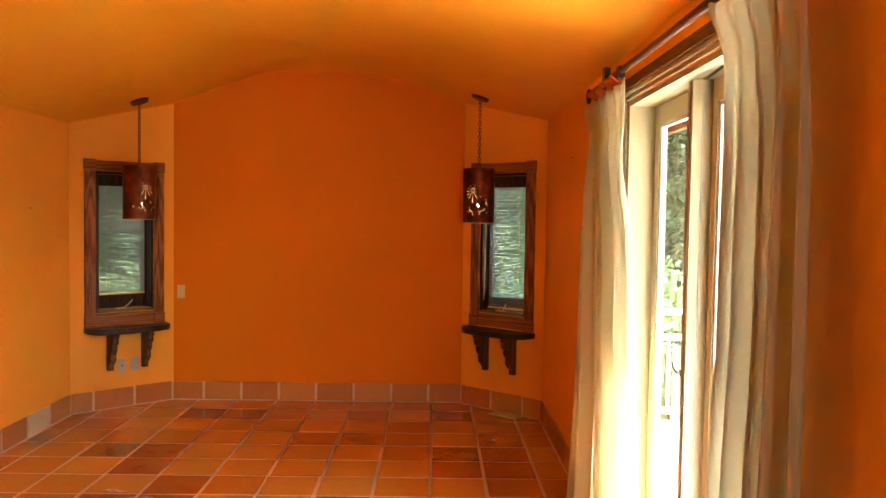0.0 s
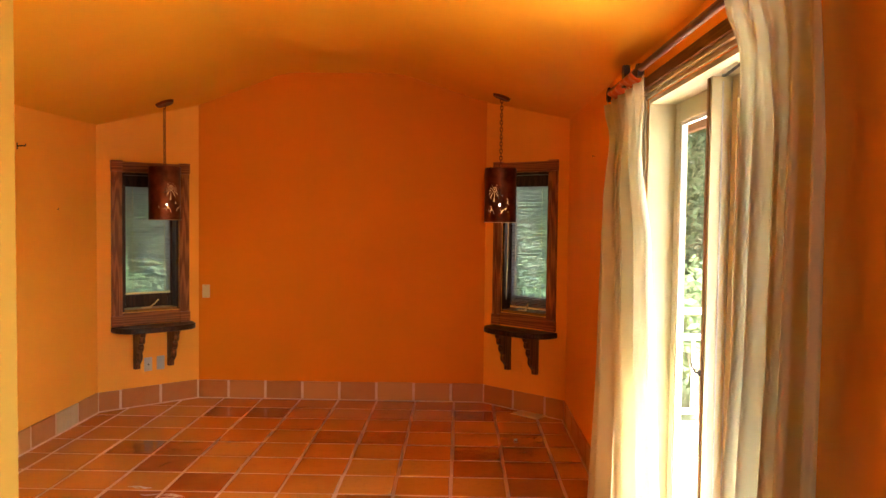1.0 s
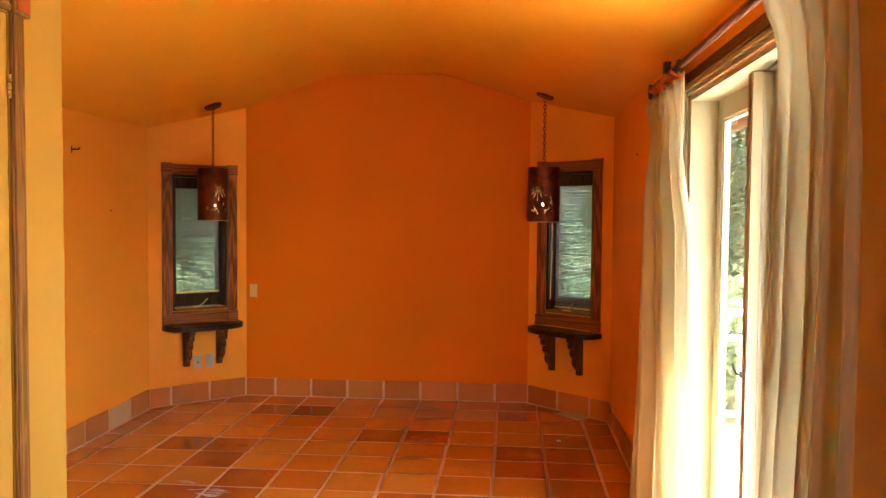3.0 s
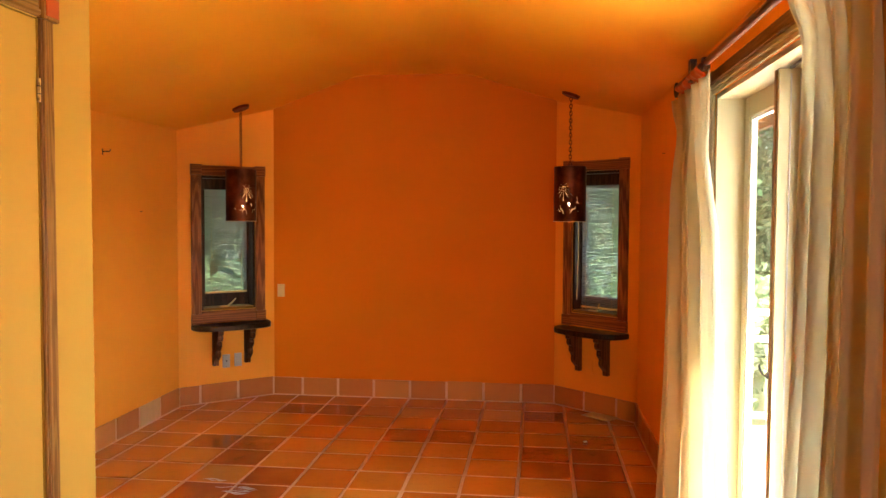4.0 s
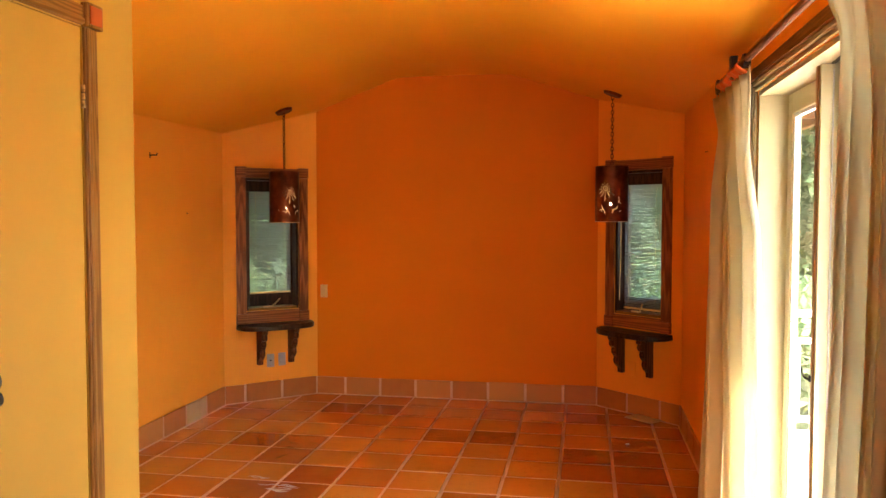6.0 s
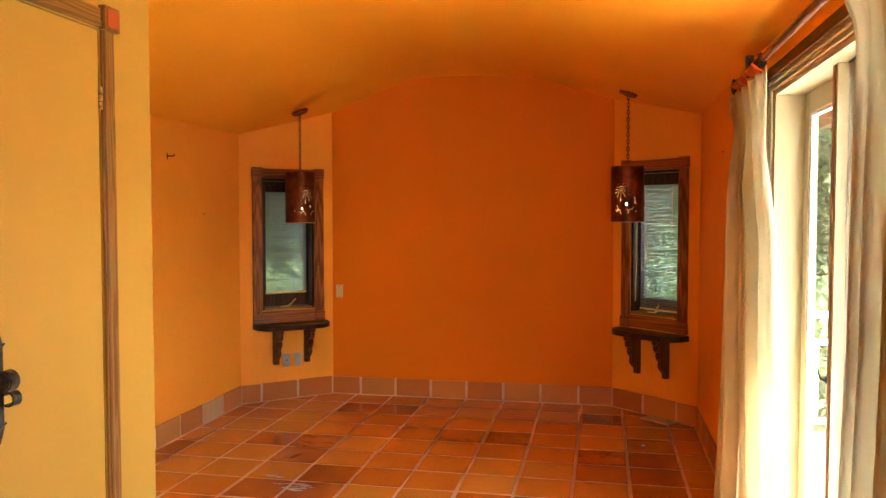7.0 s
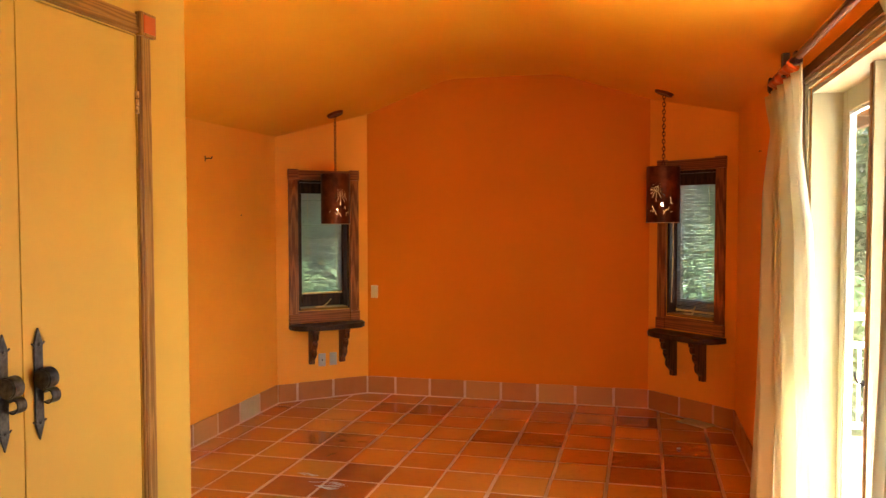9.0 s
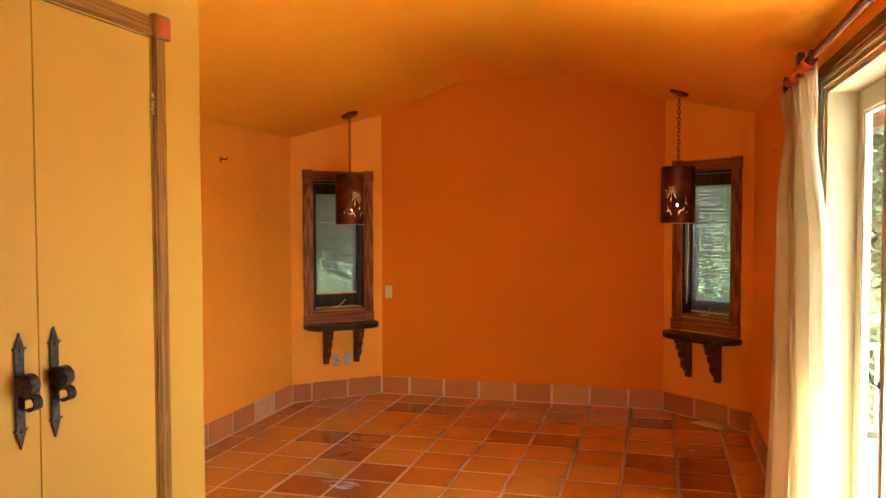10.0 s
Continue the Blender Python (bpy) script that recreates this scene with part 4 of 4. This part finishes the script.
def woods(label, x0, x1, y0, y1, height, n, size, seed):
    """A thicket too far and dense to count: uneven clumps of leaves from the ground up."""
    q = random.Random(seed)
    bm = bmesh.new()
    clumps = n // 30
    for _ in range(clumps):
        x, y = q.uniform(x0, x1), q.uniform(y0, y1)
        h = height * (0.65 + 0.35 * math.sin(x * 1.3 + seed) * math.cos(y * 0.9)) * q.random() ** 0.8
        leaves(bm, (x, y, h - 0.3), (0.8, 0.8, 0.6), 30, size, q)
    w = part("woods", bm, NEEDLE)
    return tagged(w, label, "woods", kind="stuff")


woods("dense green thicket of leaves behind the house", -9.5, 1.5, 9.4, 12.6, 9.5, 130000, 0.06, 3)
woods("dense green woodland edge beyond the terrace", 2.8, 15.0, 12.5, 16.5, 4.2, 90000, 0.07, 9)
rnd = random.Random(21)
t1 = tree(1, 9.0, 2.3, LEAF, "leafy green tree beyond the terrace")
t2 = tree(2, 12.0, 2.4, NEEDLE, "tall dark green tree beyond the terrace")
spots = [(7.2, 9.5), (9.5, 13.0), (7.5, 16.5), (11.5, 18.5), (14.0, 14.0), (13.0, 23.0), (17, 20),
         (5.4, 11.2), (4.2, 12.4), (6.6, 13.2), (5.2, 15.4), (8.8, 10.6), (10.8, 15.5), (-1.0, 11.2), (-3.4, 11.0), (-5.6, 10.4), (1.4, 18.5), (-6.0, 20.0), (3.0, 17.0), (0.5, 14.0), (-2.5, 15.5), (-5.5, 13.0), (-7.0, 16.5), (-9.0, 11.0), (-4.0, 19.0), (-10.5, 15.0), (-8.0, 7.5), (6.0, 21.0)]
for i, (x, y) in enumerate(spots):
    k = rnd.uniform(0.8, 1.2)
    m = pose(x, y, -0.42, 0, 0, rnd.uniform(0, 360)) @ Matrix.Diagonal((k, k, k, 1))
    src = (t1, t2)[i % 2]
    if i < 2:
        src.matrix_basis = m
    else:
        o = copy_thing(src, Matrix.Identity(4))
        o.matrix_basis = m
s1 = shrub(5, "light green shrub growing behind the railing")
s1.matrix_basis = pose(4.9, 7.0, -0.42)
for x, y in ((1.7, 7.0), (2.4, 6.9), (3.1, 7.3), (2.1, 8.4), (3.4, 8.6), (-3.6, 8.0), (-4.4, 7.2), (4.2, 7.6)):
    copy_thing(s1, pose(x, y, -0.42, 0, 0, rnd.uniform(0, 360)))


# ---- skirting tiles ----
def skirting(parent, length, start, pitch=P):
    """Half tiles set on edge along a wall, in the wall's own frame, with a bead of grout at their foot."""
    part("skirting_grout", boxed(0.004, length - 0.004, -0.0115, -0.001, 0.0, 0.150), PALE_GROUT, parent, "pale grout between the skirting tiles")
    part("grout_bead", prism(bmesh.new(), [(-0.024, 0.001), (-0.012, 0.010), (-0.004, 0.010), (-0.004, 0.001)], length - 0.012, "x", 0.006), PALE_GROUT, parent, "pale grout bead along the floor")
    s = start
    while s < length - 0.02:
        a, b = max(0.003, s + 0.010), min(length - 0.003, s + pitch - 0.010)
        if b - a > 0.02:
            pale = parent is lw and a < 2.88 < b
            o = new("skirting_tile", mesh_from("skirting_tile", boxed(0, b - a, -0.0135, -0.002, 0.004, 0.153, bevel=0.004), PALE_TILE if pale else SKIRT))
            o.parent = parent
            o.location = (a, random.uniform(-0.0015, 0), random.uniform(-0.003, 0.003))
            o.rotation_euler = (0, random.uniform(-0.006, 0.006), 0)
        s += pitch


skirting(back, XBR - XBL, -0.056, 0.307)
skirting(left_bay, CHAM, -0.148, 0.315)
skirting(right_bay, CHAM, 0.010, 0.310)
skirting(lw, YC - YCE, -0.142)
skirting(rw, YC - DOOR_Y1 - 0.13, -0.17)


# ---- floor tiles ----
def clipped_tile(x0, y0, w):
    bm = bmesh.new()
    bmesh.ops.create_cube(bm, size=1.0)
    for v in bm.verts:
        v.co = Vector((x0 + w * (v.co.x + 0.5), y0 + w * (v.co.y + 0.5), -0.012 + 0.012 * (v.co.z + 0.5)))
    for no, co in (((0, 1, 0), (0, YB, 0)), ((1, 0, 0), (XR, 0, 0)), ((-1, 0, 0), (XL, 0, 0)), ((-0.669, 0.743, 0), (XBL, YB, 0)), ((0.669, 0.743, 0), (XBR, YB, 0))):
        g = list(bm.verts) + list(bm.edges) + list(bm.faces)
        cut = bmesh.ops.bisect_plane(bm, geom=g, plane_co=co, plane_no=no, clear_outer=True)
        es = [e for e in cut["geom_cut"] if isinstance(e, bmesh.types.BMEdge)]
        if es:
            bmesh.ops.edgeloop_fill(bm, edges=es)
    return bm


random.seed(4)
W = P - 0.019
shared = mesh_from("floor_tile", boxed(0, W, 0, W, -0.012, 0.0, bevel=0.0045), TILE)
shared_dark = mesh_from("floor_tile", boxed(0, W, 0, W, -0.012, 0.0, bevel=0.0045), TILE_DARK)
DARK = {(0, 1), (-5, 1), (-5, 7), (-6, 5), (0, 4), (1, 5), (-5, 0), (-7, 4), (-6, 4), (-4, 0), (-6, 1), (-6, 7), (-5, 6), (-3, 3), (-2, 3), (0, 5), (1, 3), (0, 0), (1, 4)}
rest = bmesh.new()
for i in range(-9, 3):
    for j in range(0, 28):
        x0, y0 = i * P + 0.0395, 5.987 - (j + 1) * P + 0.0095
        inside = x0 > XL and x0 + W < XR and y0 + W < YB and y0 + W / 2 < 5.96 and (x0 - XL) * 0.54 + (YC - y0 - W) * 0.6 > 0 and (XR - x0 - W) * 0.54 + (YC - y0 - W) * 0.6 > 0
        if y0 < YN + 0.1 or (y0 < YCE and x0 + W < XC):
            continue
        if y0 < 1.9:
            box(rest, x0, min(x0 + W, XR), y0, y0 + W, -0.012, 0.0)
            continue
        if inside:
            o = new("floor_tile", shared_dark if (i, j) in DARK else shared)
            o.location = (x0 + random.uniform(-0.003, 0.003), y0 + random.uniform(-0.003, 0.003), random.uniform(-0.0005, 0.001))
            o.rotation_euler = (random.uniform(-0.001, 0.001), random.uniform(-0.001, 0.001), random.uniform(-0.008, 0.008))
        else:
            bm = clipped_tile(x0, y0, W)
            if not bm.faces:
                bm.free()
                continue
            o = new("floor_tile", mesh_from("floor_tile", bm, TILE))
        o.parent = floor
r = part("floor_tiles_near", rest, TILE, floor, "clay floor tiles")
r["kind"] = "stuff"


# ---- window glints on two waxed tiles, painted as pale streaks ----
GLINT, wnt, wb = material("painted_glint", (0.62, 0.60, 0.58), 0.12)
wax_glint = thing("wax_smear", "whitish streaks painted for glints on the waxed clay tiles", "stain", pose(-1.56, 3.70, 0.0022))
wr = random.Random(6)
for k in range(11):
    bm = bmesh.new()
    cx, cy = (wr.uniform(-0.10, 0.13), wr.uniform(-0.13, 0.02)) if k < 8 else (wr.uniform(-0.22, -0.10), wr.uniform(0.06, 0.12))
    ln, wd, ph = wr.uniform(0.05, 0.16), wr.uniform(0.002, 0.006), wr.uniform(0, 6)
    up, lo = [], []
    for i in range(13):
        q = i / 12
        x, y = cx + ln * (q - 0.5), cy + 0.012 * math.sin(q * 5 + ph)
        w = wd * math.sin(math.pi * q) ** 0.6 + 0.0003
        up.append((x, y + w)), lo.append((x, y - w))
    prism(bm, up + lo[::-1], 0.0006, "z", 0.0)
    part("streak", bm, GLINT, wax_glint)
